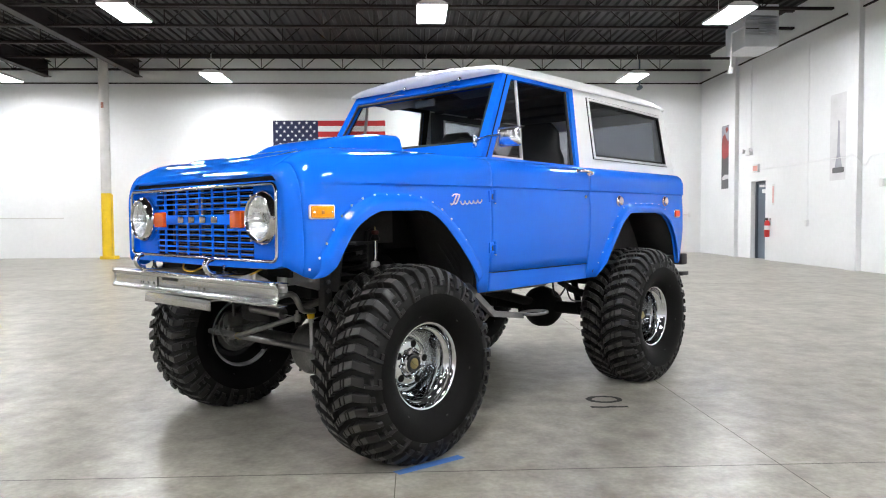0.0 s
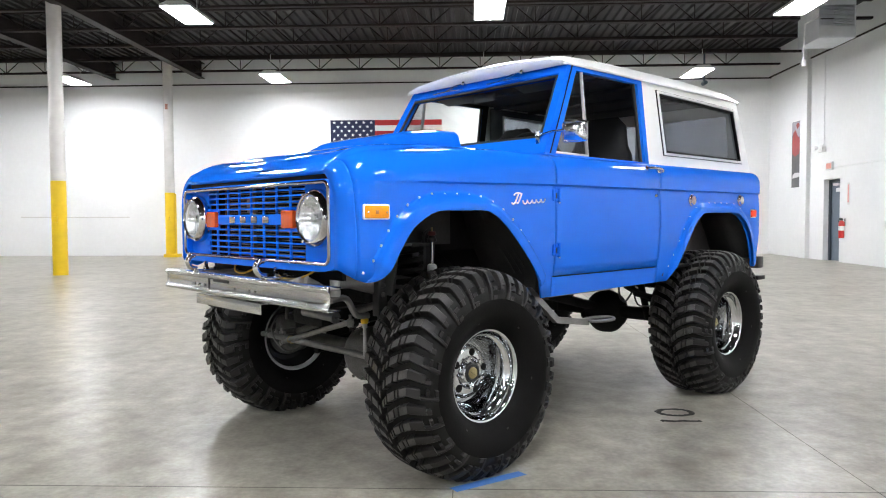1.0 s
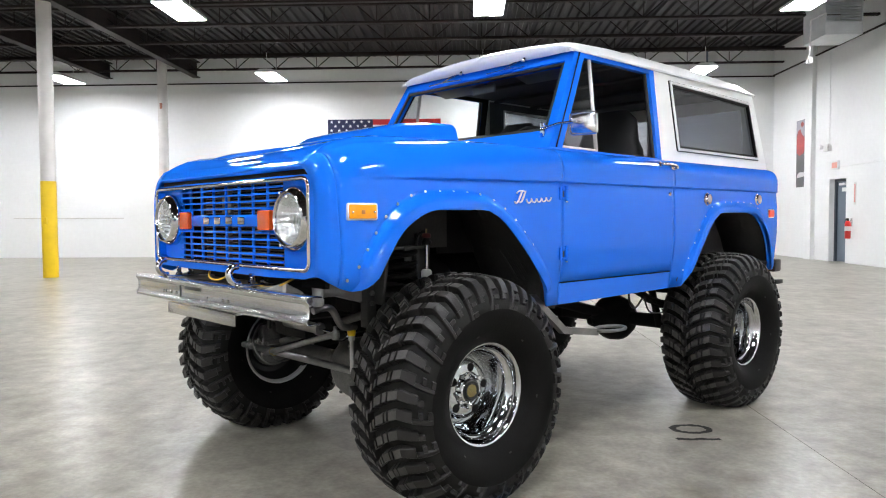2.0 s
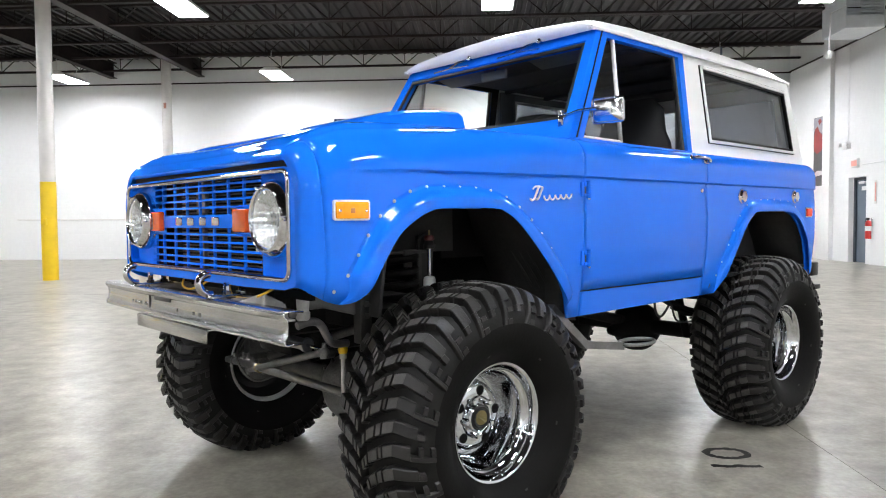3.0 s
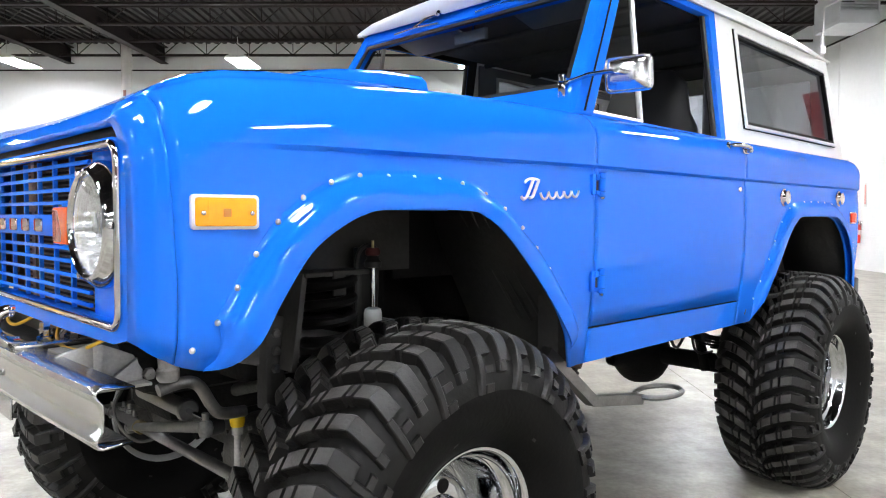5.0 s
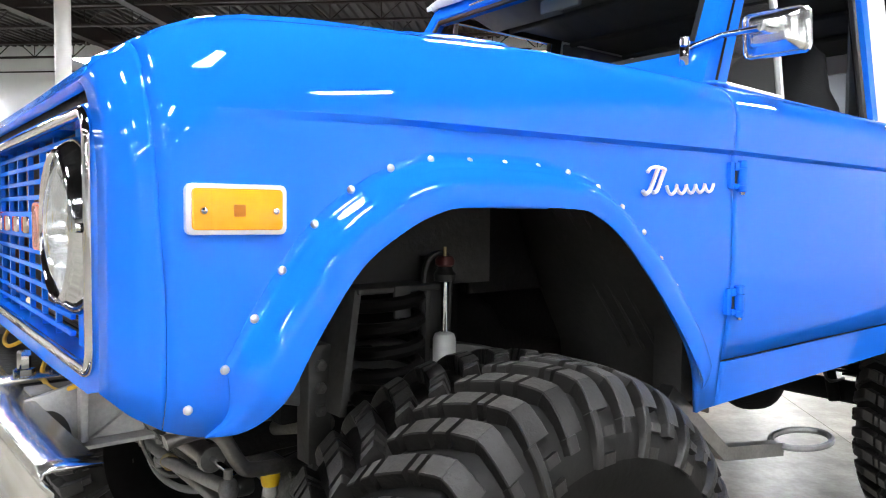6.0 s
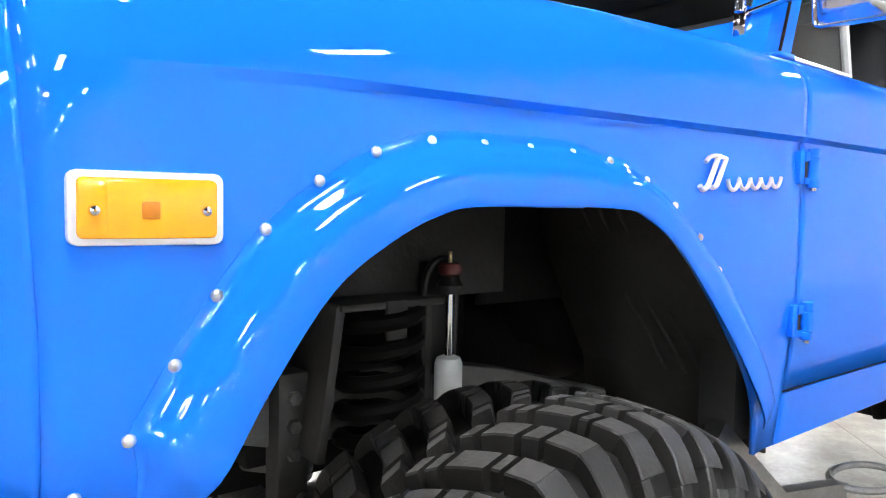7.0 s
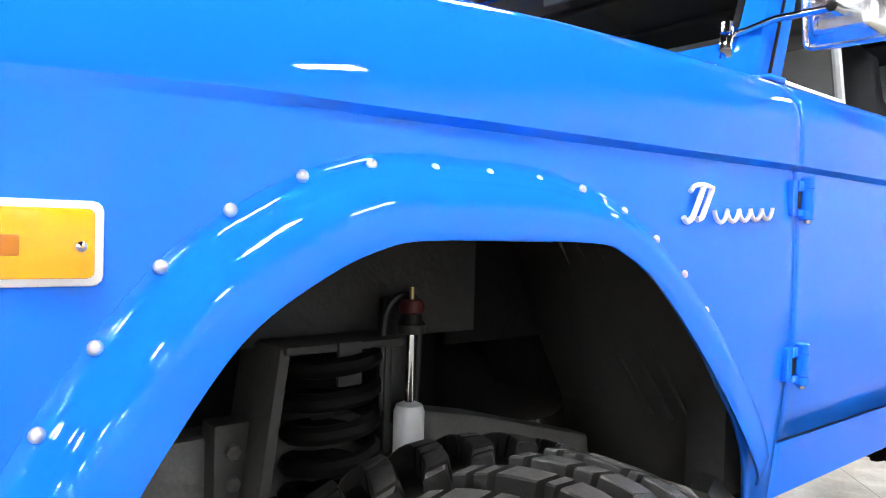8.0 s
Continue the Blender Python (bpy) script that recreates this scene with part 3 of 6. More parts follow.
bm = B()
rows = []
for i in range(36):
    x = 0.918 + (3.045 - 0.918) * i / 35
    w = interp(x, [(0.918, 0.664), (0.95, 0.677), (1.01, 0.687), (2.6, 0.689), (3.045, 0.672)])
    drop = 0.012 * max(0, 1 - (x - 0.918) / 0.07) ** 2 + 0.02 * max(0, 1 - (3.045 - x) / 0.05) ** 2
    up = 0.012 + 0.008 * max(0, 1 - (x - 0.918) / 0.05)
    row = [Vector((x, -w + 0.02, 2.012 + up)), Vector((x, -w - 0.004, 2.010 + up)), Vector((x, -w - 0.006, 2.020 + up))]
    row += [Vector((x, w * a, max(2.036 + up - 0.012, roof_z(x, a) - drop))) for a in [-1 + 2 * j / 30 for j in range(31)]]
    row += [Vector((x, w + 0.006, 2.020 + up)), Vector((x, w + 0.004, 2.010 + up)), Vector((x, w - 0.02, 2.012 + up))]
    rows.append(row)
vs = loft(bm, rows, flip=True)
lowf = [bm.verts.new((0.922, v.co.y, min(v.co.z, 2.024))) for v in vs[0]]
lowr = [bm.verts.new((3.035, v.co.y, min(v.co.z, 2.024))) for v in vs[-1]]
for L, R in ((lowf, vs[0]), (vs[-1], lowr)):
    for i in range(len(L) - 1):
        try:
            bm.faces.new([L[i], L[i + 1], R[i + 1], R[i]])
        except ValueError:
            pass
bmesh.ops.recalc_face_normals(bm, faces=bm.faces)
hardtop = part("hardtop", bm, WHITE_TOP, car, "white fibreglass hardtop", thick=0.012)
bm = B()
box(bm, 0.99, 2.98, -0.65, 0.65, 2.018, 2.023)
part("headliner", bm, HEADLINER, hardtop, "grey headliner", smooth=0)


def tumble(z):
    """The side of the greenhouse leans in towards the roof."""
    return 0.742 - 0.13 * (z - 1.497)


def wall_with_hole(outer, hole, side, out=0.0, thick=0.03):
    """A leaning side wall between two loops of (x, z) with equal counts."""
    bm = B()
    lo = [Vector((x, -side * (tumble(z) + out), z)) for x, z in outer]
    hi = [Vector((x, -side * (tumble(z) + out), z)) for x, z in hole]
    d = Vector((0, side * thick, 0))
    loft(bm, [[p + d for p in hi], hi, lo, [p + d for p in lo], [p + d for p in hi]], closed=True)
    bmesh.ops.recalc_face_normals(bm, faces=bm.faces)
    return bm


Q_OUT = [(1.676, 1.497), (2.4, 1.497), (3.11, 1.497), (3.065, 1.75), (3.005, 2.03), (2.4, 2.03), (1.694, 2.03), (1.684, 1.75)]
Q_HOLE = [(1.895, 1.592), (2.4, 1.592), (2.945, 1.590), (2.927, 1.77), (2.908, 1.938), (2.4, 1.950), (1.884, 1.958), (1.889, 1.77)]
D_OUT = [(0.700, 1.497), (1.2, 1.497), (1.672, 1.497), (1.680, 1.75), (1.690, 2.030), (1.35, 2.030), (0.980, 2.030), (0.835, 1.75)]
D_HOLE = [(0.748, 1.514), (1.2, 1.510), (1.632, 1.508), (1.635, 1.75), (1.636, 1.998), (1.35, 2.000), (1.010, 1.997), (0.877, 1.75)]
for side in (1, -1):
    q = part("hardtop_side", wall_with_hole(Q_OUT, Q_HOLE, side), WHITE_TOP, hardtop, smooth=30)
    way = ((-1, -1), (0, -1), (1, -1), (1, 0), (1, 1), (0, 1), (-1, 1), (-1, 0))
    def hoop(k, o):
        return [Vector((x + k * i, -side * (tumble(z + k * j) + 0.004 + o), z + k * j)) for (x, z), (i, j) in zip(Q_HOLE, way)]
    # the outermost black ring is the trim's shadow line, added as a strip
    for nm, mt, lab, rings in (("trim_shadow_line", SIDEWALL, "thin black ring standing in for the shadow line round the trim", ((0.0255, 0.003), (0.0290, 0.003), (0.0290, -0.004))),
                               ("window_trim", BRIGHT, "bright metal quarter window trim", ((0.0255, -0.004), (0.0255, 0.008), (0.0235, 0.011), (0.0110, 0.011), (0.0090, 0.006))),
                               ("window_gasket", SIDEWALL, "black rubber window gasket", ((0.0088, 0.006), (0.0065, 0.008), (-0.004, 0.006), (-0.005, -0.012)))):
        bm = B()
        loft(bm, [hoop(*r) for r in rings], closed=True)
        bmesh.ops.recalc_face_normals(bm, faces=bm.faces)
        part(nm, bm, mt, hardtop, lab, smooth=30)
    bm = B()
    bm.faces.new([bm.verts.new((x, -side * (tumble(z) - 0.006), z)) for x, z in (Q_HOLE[0], Q_HOLE[2], Q_HOLE[4], Q_HOLE[6])])
    part("quarter_window", bm, TINT, hardtop, "grey tinted quarter glass", smooth=0)
    part("window_frame", wall_with_hole(D_OUT, D_HOLE, side, 0.006, 0.035), BLUE, doors[0 if side > 0 else 1], "blue upper door frame", smooth=30)
    mid = Vector((1.25, 0, 1.76))
    inner = [(mid.x + (x - mid.x) * 0.985, mid.z + (z - mid.z) * 0.98) for x, z in D_HOLE]
    part("inner_frame", wall_with_hole(D_OUT, inner, side, -0.030, 0.006), INTERIOR, doors[0 if side > 0 else 1], "black inner window frame", smooth=30)

# tailgate and rear wall of the hardtop
bm = B()
box(bm, 3.085, 3.12, -0.77, 0.77, 0.80, 1.495, 0.01)
part("tailgate", bm, BLUE, car)
bm = B()
for y0, y1, z0, z1 in ((-0.75, -0.60, 1.497, 2.02), (0.60, 0.75, 1.497, 2.02), (-0.60, 0.60, 1.497, 1.58), (-0.60, 0.60, 1.93, 2.02)):
    box(bm, 3.045, 3.075, y0, y1, z0, z1)
for v in bm.verts:
    v.co.x += 0.03 - 0.19 * (v.co.z - 1.497)
    v.co.y = math.copysign(min(abs(v.co.y), tumble(v.co.z) - 0.004), v.co.y)
part("hardtop_rear", bm, WHITE_TOP, hardtop, smooth=0)
bm = B()
bm.faces.new([bm.verts.new(p) for p in ((3.074, -0.60, 1.58), (3.074, 0.60, 1.58), (3.008, 0.60, 1.93), (3.008, -0.60, 1.93))])
part("rear_window", bm, TINT, hardtop, "tinted rear glass", smooth=0)


# ---- wheels ----
ZC = 0.458                                # height of the axles

def tyre_mesh():
    bm = B()
    prof = [(0.197, -0.128), (0.206, -0.139), (0.230, -0.163), (0.258, -0.186), (0.295, -0.204), (0.335, -0.2095), (0.352, -0.2085), (0.372, -0.2045), (0.402, -0.1925), (0.428, -0.171), (0.446, -0.145), (0.454, -0.10), (0.458, 0.0)]
    prof = prof + [(r, -a) for r, a in reversed(prof[:-1])]
    lathe(bm, prof, 72)
    # slot 3 darkens the carcass between the lugs, shade put into its colour
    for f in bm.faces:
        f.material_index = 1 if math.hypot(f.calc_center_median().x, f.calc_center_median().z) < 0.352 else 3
    rng = random.Random(4)
    crown = [(0.0, 0.488), (0.06, 0.4868), (0.105, 0.4825), (0.140, 0.4745), (0.162, 0.462), (0.182, 0.443), (0.200, 0.418), (0.2115, 0.392), (0.2165, 0.362), (0.2165, 0.325)]
    run = [0.0]
    for (a, b), (c, d) in zip(crown, crown[1:]):
        run.append(run[-1] + math.hypot(c - a, d - b))

    def at(s):
        """Half width, radius and slope at the way s along the tread's section."""
        y = interp(s, list(zip(run, [p[0] for p in crown])))
        r = interp(s, list(zip(run, [p[1] for p in crown])))
        y2 = interp(s + 0.01, list(zip(run, [p[0] for p in crown])))
        r2 = interp(s + 0.01, list(zip(run, [p[1] for p in crown])))
        y1 = interp(max(0, s - 0.01), list(zip(run, [p[0] for p in crown])))
        r1 = interp(max(0, s - 0.01), list(zip(run, [p[1] for p in crown])))
        d = math.hypot(y2 - y1, r2 - r1) or 1
        return y, r, (-(r2 - r1) / d, (y2 - y1) / d)

    def lug(s0, s1, th0, wid, side, shift=0.0, deep=0.030, n=5, wid1=None):
        rows = []
        for k in range(n):
            s = s0 + (s1 - s0) * k / (n - 1)
            y, r, (ny, nr) = at(s)
            th = th0 + interp(s, [(0.0, 0.0), (0.04, 0.078), (0.09, 0.130), (0.142, 0.166), (0.152, 0.168), (0.205, 0.142), (0.32, 0.088)])
            w = (wid + ((wid1 or wid) - wid) * k / (n - 1)) / r
            dp = deep * (1 - 0.45 * min(1, max(0, (s - 0.14) / 0.14)))
            row = []
            for dn, a in ((-dp, -w - 0.0045 / r), (-0.0025, -w), (0.0, -w + 0.0025 / r), (0.0, w - 0.0025 / r), (-0.0025, w), (-dp, w + 0.0045 / r)):
                t = th + a + shift / r
                rr, yy = r + nr * dn, y + ny * dn
                row.append(Vector((-rr * math.cos(t), side * yy, rr * math.sin(t))))
            rows.append(row)
        vs = loft(bm, rows, flip=side < 0)
        for v in (vs[0], vs[-1]):
            bm.faces.new(v)
        if s0 < 0.146:                     # scuffed faces of the tread blocks, paler also for light from above
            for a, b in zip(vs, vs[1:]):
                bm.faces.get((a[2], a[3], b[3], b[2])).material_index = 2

    n = 40
    for side in (1, -1):
        for k in range(n):
            th = 2 * math.pi * (k + (0.5 if side > 0 else 0.0)) / n + rng.uniform(-0.004, 0.004)
            if k % 2:
                lug(0.004, 0.015, th, 0.0168, side, n=2)
                lug(0.022, 0.033, th, 0.0176, side, n=2)
                lug(0.041, 0.084, th, 0.0188, side, n=4)
                lug(0.092, 0.103, th, 0.0172, side, n=2)
                lug(0.110, 0.146, th, 0.0190, side, n=4)
                lug(0.1465, 0.205, th, 0.0190, side, n=5, wid1=0.0212)
                lug(0.206, 0.292, th, 0.0080, side, -0.0145, n=5)
                lug(0.233, 0.248, th, 0.0140, side, 0.0080, n=2)
                lug(0.274, 0.292, th, 0.0140, side, 0.0080, n=2)
            else:
                lug(0.012, 0.024, th, 0.0172, side, n=2)
                lug(0.032, 0.068, th, 0.0184, side, n=4)
                lug(0.077, 0.097, th, 0.0190, side, n=3)
                lug(0.105, 0.146, th, 0.0190, side, n=4)
                lug(0.1465, 0.225, th, 0.0190, side, n=6, wid1=0.0175)
                lug(0.226, 0.250, th, 0.0105, side, -0.0080, n=2, deep=0.026)
        for k in range(6):                 # small bars of the rim guard
            th = 2 * math.pi * (k + 0.2) / 6
            rows = [[Vector((-r * math.cos(th + a), side * y, r * math.sin(th + a))) for a in (-0.07, -0.02)] for r, y in ((0.262, 0.190), (0.268, 0.193))]
            loft(bm, rows, flip=side < 0)
    bmesh.ops.recalc_face_normals(bm, faces=bm.faces)
    for v in bm.verts:
        if v.co.z < -ZC + 0.002:
            v.co.z = -ZC + 0.002
    return bm


def make_wheel():
    bm = lathe(B(), [(0.194, -0.11), (0.200, -0.128), (0.211, -0.134), (0.214, -0.141), (0.210, -0.147), (0.204, -0.146), (0.198, -0.139), (0.193, -0.122), (0.188, -0.110), (0.180, -0.104), (0.173, -0.100), (0.169, -0.090), (0.166, -0.050), (0.163, 0.0), (0.158, 0.022), (0.150, 0.029), (0.141, 0.026),
                     (0.132, 0.012), (0.125, -0.010), (0.119, -0.026), (0.111, -0.035), (0.098, -0.039), (0.076, -0.040), (0.072, -0.034), (0.060, -0.032), (0.045, -0.032)], 64)
    wheel = part("wheel", bm, CHROME, car, "deep-dish chrome wheel", smooth=50)
    part("inner_barrel", lathe(B(), [(0.045, -0.020), (0.10, -0.008), (0.14, 0.040), (0.165, 0.045), (0.176, 0.06), (0.182, 0.09), (0.197, 0.112), (0.205, 0.128)], 48), BLACK, wheel, "dark painted inner rim barrel")
    part("inner_lip", lathe(B(), [(0.198, 0.130), (0.204, 0.140), (0.210, 0.147), (0.216, 0.149), (0.218, 0.153), (0.214, 0.157), (0.208, 0.153), (0.200, 0.142)], 48), BRIGHT, wheel)
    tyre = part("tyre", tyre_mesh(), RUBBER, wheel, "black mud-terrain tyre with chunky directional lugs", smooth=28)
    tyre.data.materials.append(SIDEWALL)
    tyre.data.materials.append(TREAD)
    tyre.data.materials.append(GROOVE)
    part("hub", lathe(B(), [(0.001, -0.060), (0.030, -0.060), (0.033, -0.066), (0.038, -0.067), (0.041, -0.064), (0.042, -0.050)], 28), BLACK, wheel, "black locking hub body")
    part("hub_ring", lathe(B(), [(0.040, -0.052), (0.046, -0.056), (0.052, -0.052), (0.053, -0.03)], 28), CHROME, wheel, "chrome hub ring")
    bm = lathe(B(), [(0.001, -0.066), (0.022, -0.0655), (0.026, -0.064), (0.027, -0.058)], 24)
    box(bm, -0.023, 0.023, -0.071, -0.064, -0.0055, 0.0055, 0.002, pose(0, 0, 0, 0, 35, 0))
    part("hub_dial", bm, BRASS, wheel, "worn brass hub dial")
    bm = B()
    lathe(bm, [(0.085, 0.05), (0.13, 0.05), (0.13, 0.07), (0.05, 0.08), (0.001, 0.08)], 28)
    part("brake_drum", bm, GREYMETAL, wheel)
    for k in range(5):
        a = radians(44 + 72 * k)
        part("lug_nut", lathe(B(), [(0.001, -0.060), (0.008, -0.060), (0.0105, -0.056), (0.0110, -0.03)], 6, at=(0.066 * math.cos(a), 0, 0.066 * math.sin(a))), CHROME, wheel, smooth=20)
        a = radians(80 + 72 * k)
        part("vent_hole", lathe(B(), [(0.001, -0.0412), (0.0176, -0.0412), (0.0182, -0.0405), (0.0182, -0.03)], 18, at=(0.094 * math.cos(a), 0, 0.094 * math.sin(a))), SIDEWALL, wheel)
    return wheel


wheel = make_wheel()
wheel.matrix_basis = pose(0, -0.795, ZC)
copy_thing(wheel, pose(2.312, -0.815, ZC, 0, 0, 0))
copy_thing(wheel, pose(0, 0.825, ZC, 0, 0, 180))
copy_thing(wheel, pose(2.337, 0.835, ZC, 0, 0, 180))


# ---- wheel arch flares with their screws ----
FRONT_RIVETS = [(-0.592, 0.950), (-0.552, 0.998), (-0.514, 1.059), (-0.4765, 1.119), (-0.4305, 1.179), (-0.375, 1.226), (-0.310, 1.2585), (-0.2375, 1.2745), (-0.1605, 1.276), (-0.0855, 1.2765),
                (-0.0085, 1.275), (0.0675, 1.2685), (0.148, 1.245), (0.218, 1.210), (0.287, 1.162), (0.345, 1.108), (0.400, 1.050)]


def flare(path, width, side, out, panel, spacing):
    pts = smooth_path([(x, 0, z) for x, z in path], 5)
    rows = []
    norm = []
    for i, p in enumerate(pts):
        d = (pts[min(i + 1, len(pts) - 1)] - pts[max(i - 1, 0)]).normalized()
        norm.append(Vector((-d.z, 0, d.x)))
    k = width / 0.086
    arc = [(0.029 + 0.038 * math.sin(radians(d)), 0.0338 - 0.038 * (1 - math.cos(radians(d))), 1) for d in (60, 54, 48, 42, 36, 30, 24, 18, 12, 6, 2)]
    for o, pr, wide in [(0.086, -0.004, 0), (0.0855, 0.0010, 0), (0.081, 0.0016, 0), (0.0765, 0.0028, 0.2), (0.0735, 0.0046, 0.4), (0.0705, 0.0078, 0.6), (0.0680, 0.0112, 0.8)] + arc + [
                        (0.022, 0.0338, 0.8), (0.012, 0.0338, 0.4), (0.003, 0.0338, 0), (0.0, 0.0325, 0), (0.0, 0.029, 0)]:
        row = []
        for p, n in zip(pts, norm):
            ease = min(1.0, 0.03 + (p - pts[0]).length / 0.10, 0.80 + (p - pts[-1]).length / 0.12)
            spread = 0.005 * wide * max(0.0, min(1.0, (p.x - 0.1) / 0.15)) if p.x < 1 else 0.0
            pinch = 1 - 0.14 * max(0.0, min(1.0, p.x / 0.05, (0.30 - p.x) / 0.08))
            q = p + n * (o * k * ease * pinch + spread)
            q.y = -side * (halfwidth(q.x, q.z, 1.497) + (pr * out / 0.034 * ease if pr > 0 else pr))
            row.append(q)
        rows.append(row)
    bm = B()
    loft(bm, rows, flip=side > 0)
    fl = part("wheel_arch_flare", bm, BLUE, panel, "blue riveted arch flare", thick=0.004)
    if path[0][0] < 0:
        return fl, [(Vector((x, 0, z)), side) for x, z in FRONT_RIVETS]
    total, last, spots = 0.0, -0.025, []
    for i in range(1, len(pts)):
        total += (pts[i] - pts[i - 1]).length
        if total - last >= spacing:
            last = total
            spots.append(i)
    return fl, [(pts[i] + norm[i] * width * 0.86, side) for i in spots]


rivet_bm = lathe(B(), [(0.00002, -0.0046), (0.0015, -0.0045), (0.0032, -0.0041), (0.0052, -0.0028), (0.0061, -0.0010), (0.0063, 0.0)], 12)
rivet_mesh = bpy.data.meshes.new("rivet")
rivet_bm.to_mesh(rivet_mesh)
rivet_mesh.materials.append(RIVET)
rivet_mesh.polygons.foreach_set("use_smooth", [True] * len(rivet_mesh.polygons))
for side, k in ((1, 0), (-1, 1)):
    for path, width, out, panel, gap in ((FRONT_ARCH[3:-1] + [(0.488, 0.825)], 0.086, 0.034, fenders[k], 0.076), (REAR_ARCH, 0.074, 0.028, quarters[k], 0.082)):
        fl, spots = flare(path, width, side, out, panel, gap)
        for p, s in spots:
            r = new("rivet", rivet_mesh)
            r.parent = panel
            r.matrix_basis = pose(p.x, -s * (halfwidth(p.x, p.z, 1.497) + 0.0026), p.z, 0, 0, 0 if s > 0 else 180) @ Matrix.Scale(1.0 if p.x < 1 else 0.72, 4)

# ---- grille, lamps, bumper ----
bm = B()
pts = round_rect(-0.700, 0.700, 0.982, 1.322, 0.035)
tube(bm, [(-0.673, a, b) for a, b in pts + pts[:2]], 0.0085, 10, False)
part("grille_trim", bm, CHROME, car, "thin chrome grille surround")
bm = B()
box(bm, -0.660, -0.640, -0.475, 0.475, 1.142, 1.192, 0.004)
for s in (-1, 1):
    prism(bm, [(s * 0.470, 0.985), (s * 0.690, 0.985), (s * 0.690, 1.318), (s * 0.470, 1.318)], "x", -0.640, -0.630)
grille = part("grille", bm, BLUE, car, "blue grille of thin bars")
for z in (1.300, 1.274, 1.246, 1.218, 1.118, 1.090, 1.060, 1.030, 1.004):
    part("grille_bar", box(B(), -0.652, -0.644, -0.475, 0.475, z - 0.0044, z + 0.0044, 0.001), BLUE, grille)
for k in range(7):
    y = -0.36 + 0.12 * k
    part("grille_upright", box(B(), -0.651, -0.642, y - 0.0048, y + 0.0048, 0.99, 1.315), BLUE, grille)
bm = B()
box(bm, -0.54, -0.52, -0.60, 0.60, 0.90, 1.34)
radiator = part("radiator", bm, SIDEWALL, car, smooth=0)
for k in range(30):
    z = 0.93 + 0.0135 * k
    part("radiator_fin", box(B(), -0.546, -0.54, -0.42, 0.42, z, z + 0.005), GREYMETAL, radiator, smooth=0)
bm = B()
box(bm, -0.62, -0.605, 0.03, 0.06, 0.98, 1.32)
box(bm, -0.622, -0.606, 0.01, 0.09, 1.20, 1.28)
part("hood_latch_support", bm, GREYMETAL, radiator, smooth=0)
for y in (-0.165, -0.055, 0.055, 0.165):
    part("badge_block", box(B(), -0.667, -0.657, y - 0.027, y + 0.027, 1.151, 1.183, 0.004), CHROME, car, "plain chrome grille badge block")


def headlight(y):
    bm = B()
    lathe(bm, [(0.125, 0.03), (0.125, 0.002), (0.122, -0.005), (0.116, -0.012), (0.110, -0.019), (0.106, -0.024), (0.101, -0.026), (0.097, -0.023), (0.095, -0.016), (0.094, 0.0)], 40, "x", (-0.668, y, 1.172))
    h = part("headlight", bm, CHROME, car, "round chrome-ringed headlight")
    bm = B()
    loft(bm, [[Vector((-0.703 + 0.018 * (i / 8) ** 2, y + 0.0955 * i / 8 * math.cos(2 * math.pi * k / 48), 1.172 + 0.0955 * i / 8 * math.sin(2 * math.pi * k / 48))) for k in range(48)] for i in range(9)], closed=True)
    bmesh.ops.recalc_face_normals(bm, faces=bm.faces)
    part("lens", bm, HEADGLASS, h, "clear domed glass lens")
    bm = B()                               # dish pressed with upright flutes and a cross band
    rows = []
    for i in range(13):
        r = 0.0935 * i / 12
        row = []
        for k in range(72):
            a, b = r * math.cos(2 * math.pi * k / 72), r * math.sin(2 * math.pi * k / 72)
            wave = 0.0022 * math.sin(a * 520) + (0.0025 * math.sin(b * 300) if abs(b) < 0.03 else 0.0012 * math.sin(b * 190))
            row.append(Vector((-0.648 - 0.034 * (i / 12) ** 2 + wave, y + a, 1.172 + b)))
        rows.append(row)
    loft(bm, rows, closed=True)
    bmesh.ops.recalc_face_normals(bm, faces=bm.faces)
    part("reflector", bm, REFLECTOR, h, "bright fluted reflector")
    part("bulb_shield", lathe(B(), [(0.001, -0.012), (0.016, -0.01), (0.02, 0.01)], 16, "x", (-0.665, y, 1.172)), STEEL, h)
    for a in (60, 180, 300):
        part("screw", lathe(B(), [(0.001, -0.010), (0.006, -0.009), (0.007, -0.004)], 10, "x", (-0.680, y + 0.115 * math.cos(radians(a)), 1.172 + 0.115 * math.sin(radians(a)))), STEEL, h)


for y in (-0.580, 0.580):
    headlight(y)
for y in (-0.378, 0.378):
    bm = B()
    prism(bm, round_rect(y - 0.049, y + 0.049, 1.128, 1.208, 0.010), "x", -0.680, -0.655, 0.005)
    t = part("turn_signal", bm, ORANGE, car, "orange front turn signal lens")
    part("backing", box(B(), -0.658, -0.650, y - 0.055, y + 0.055, 1.120, 1.216, 0.003), BLUE, t)


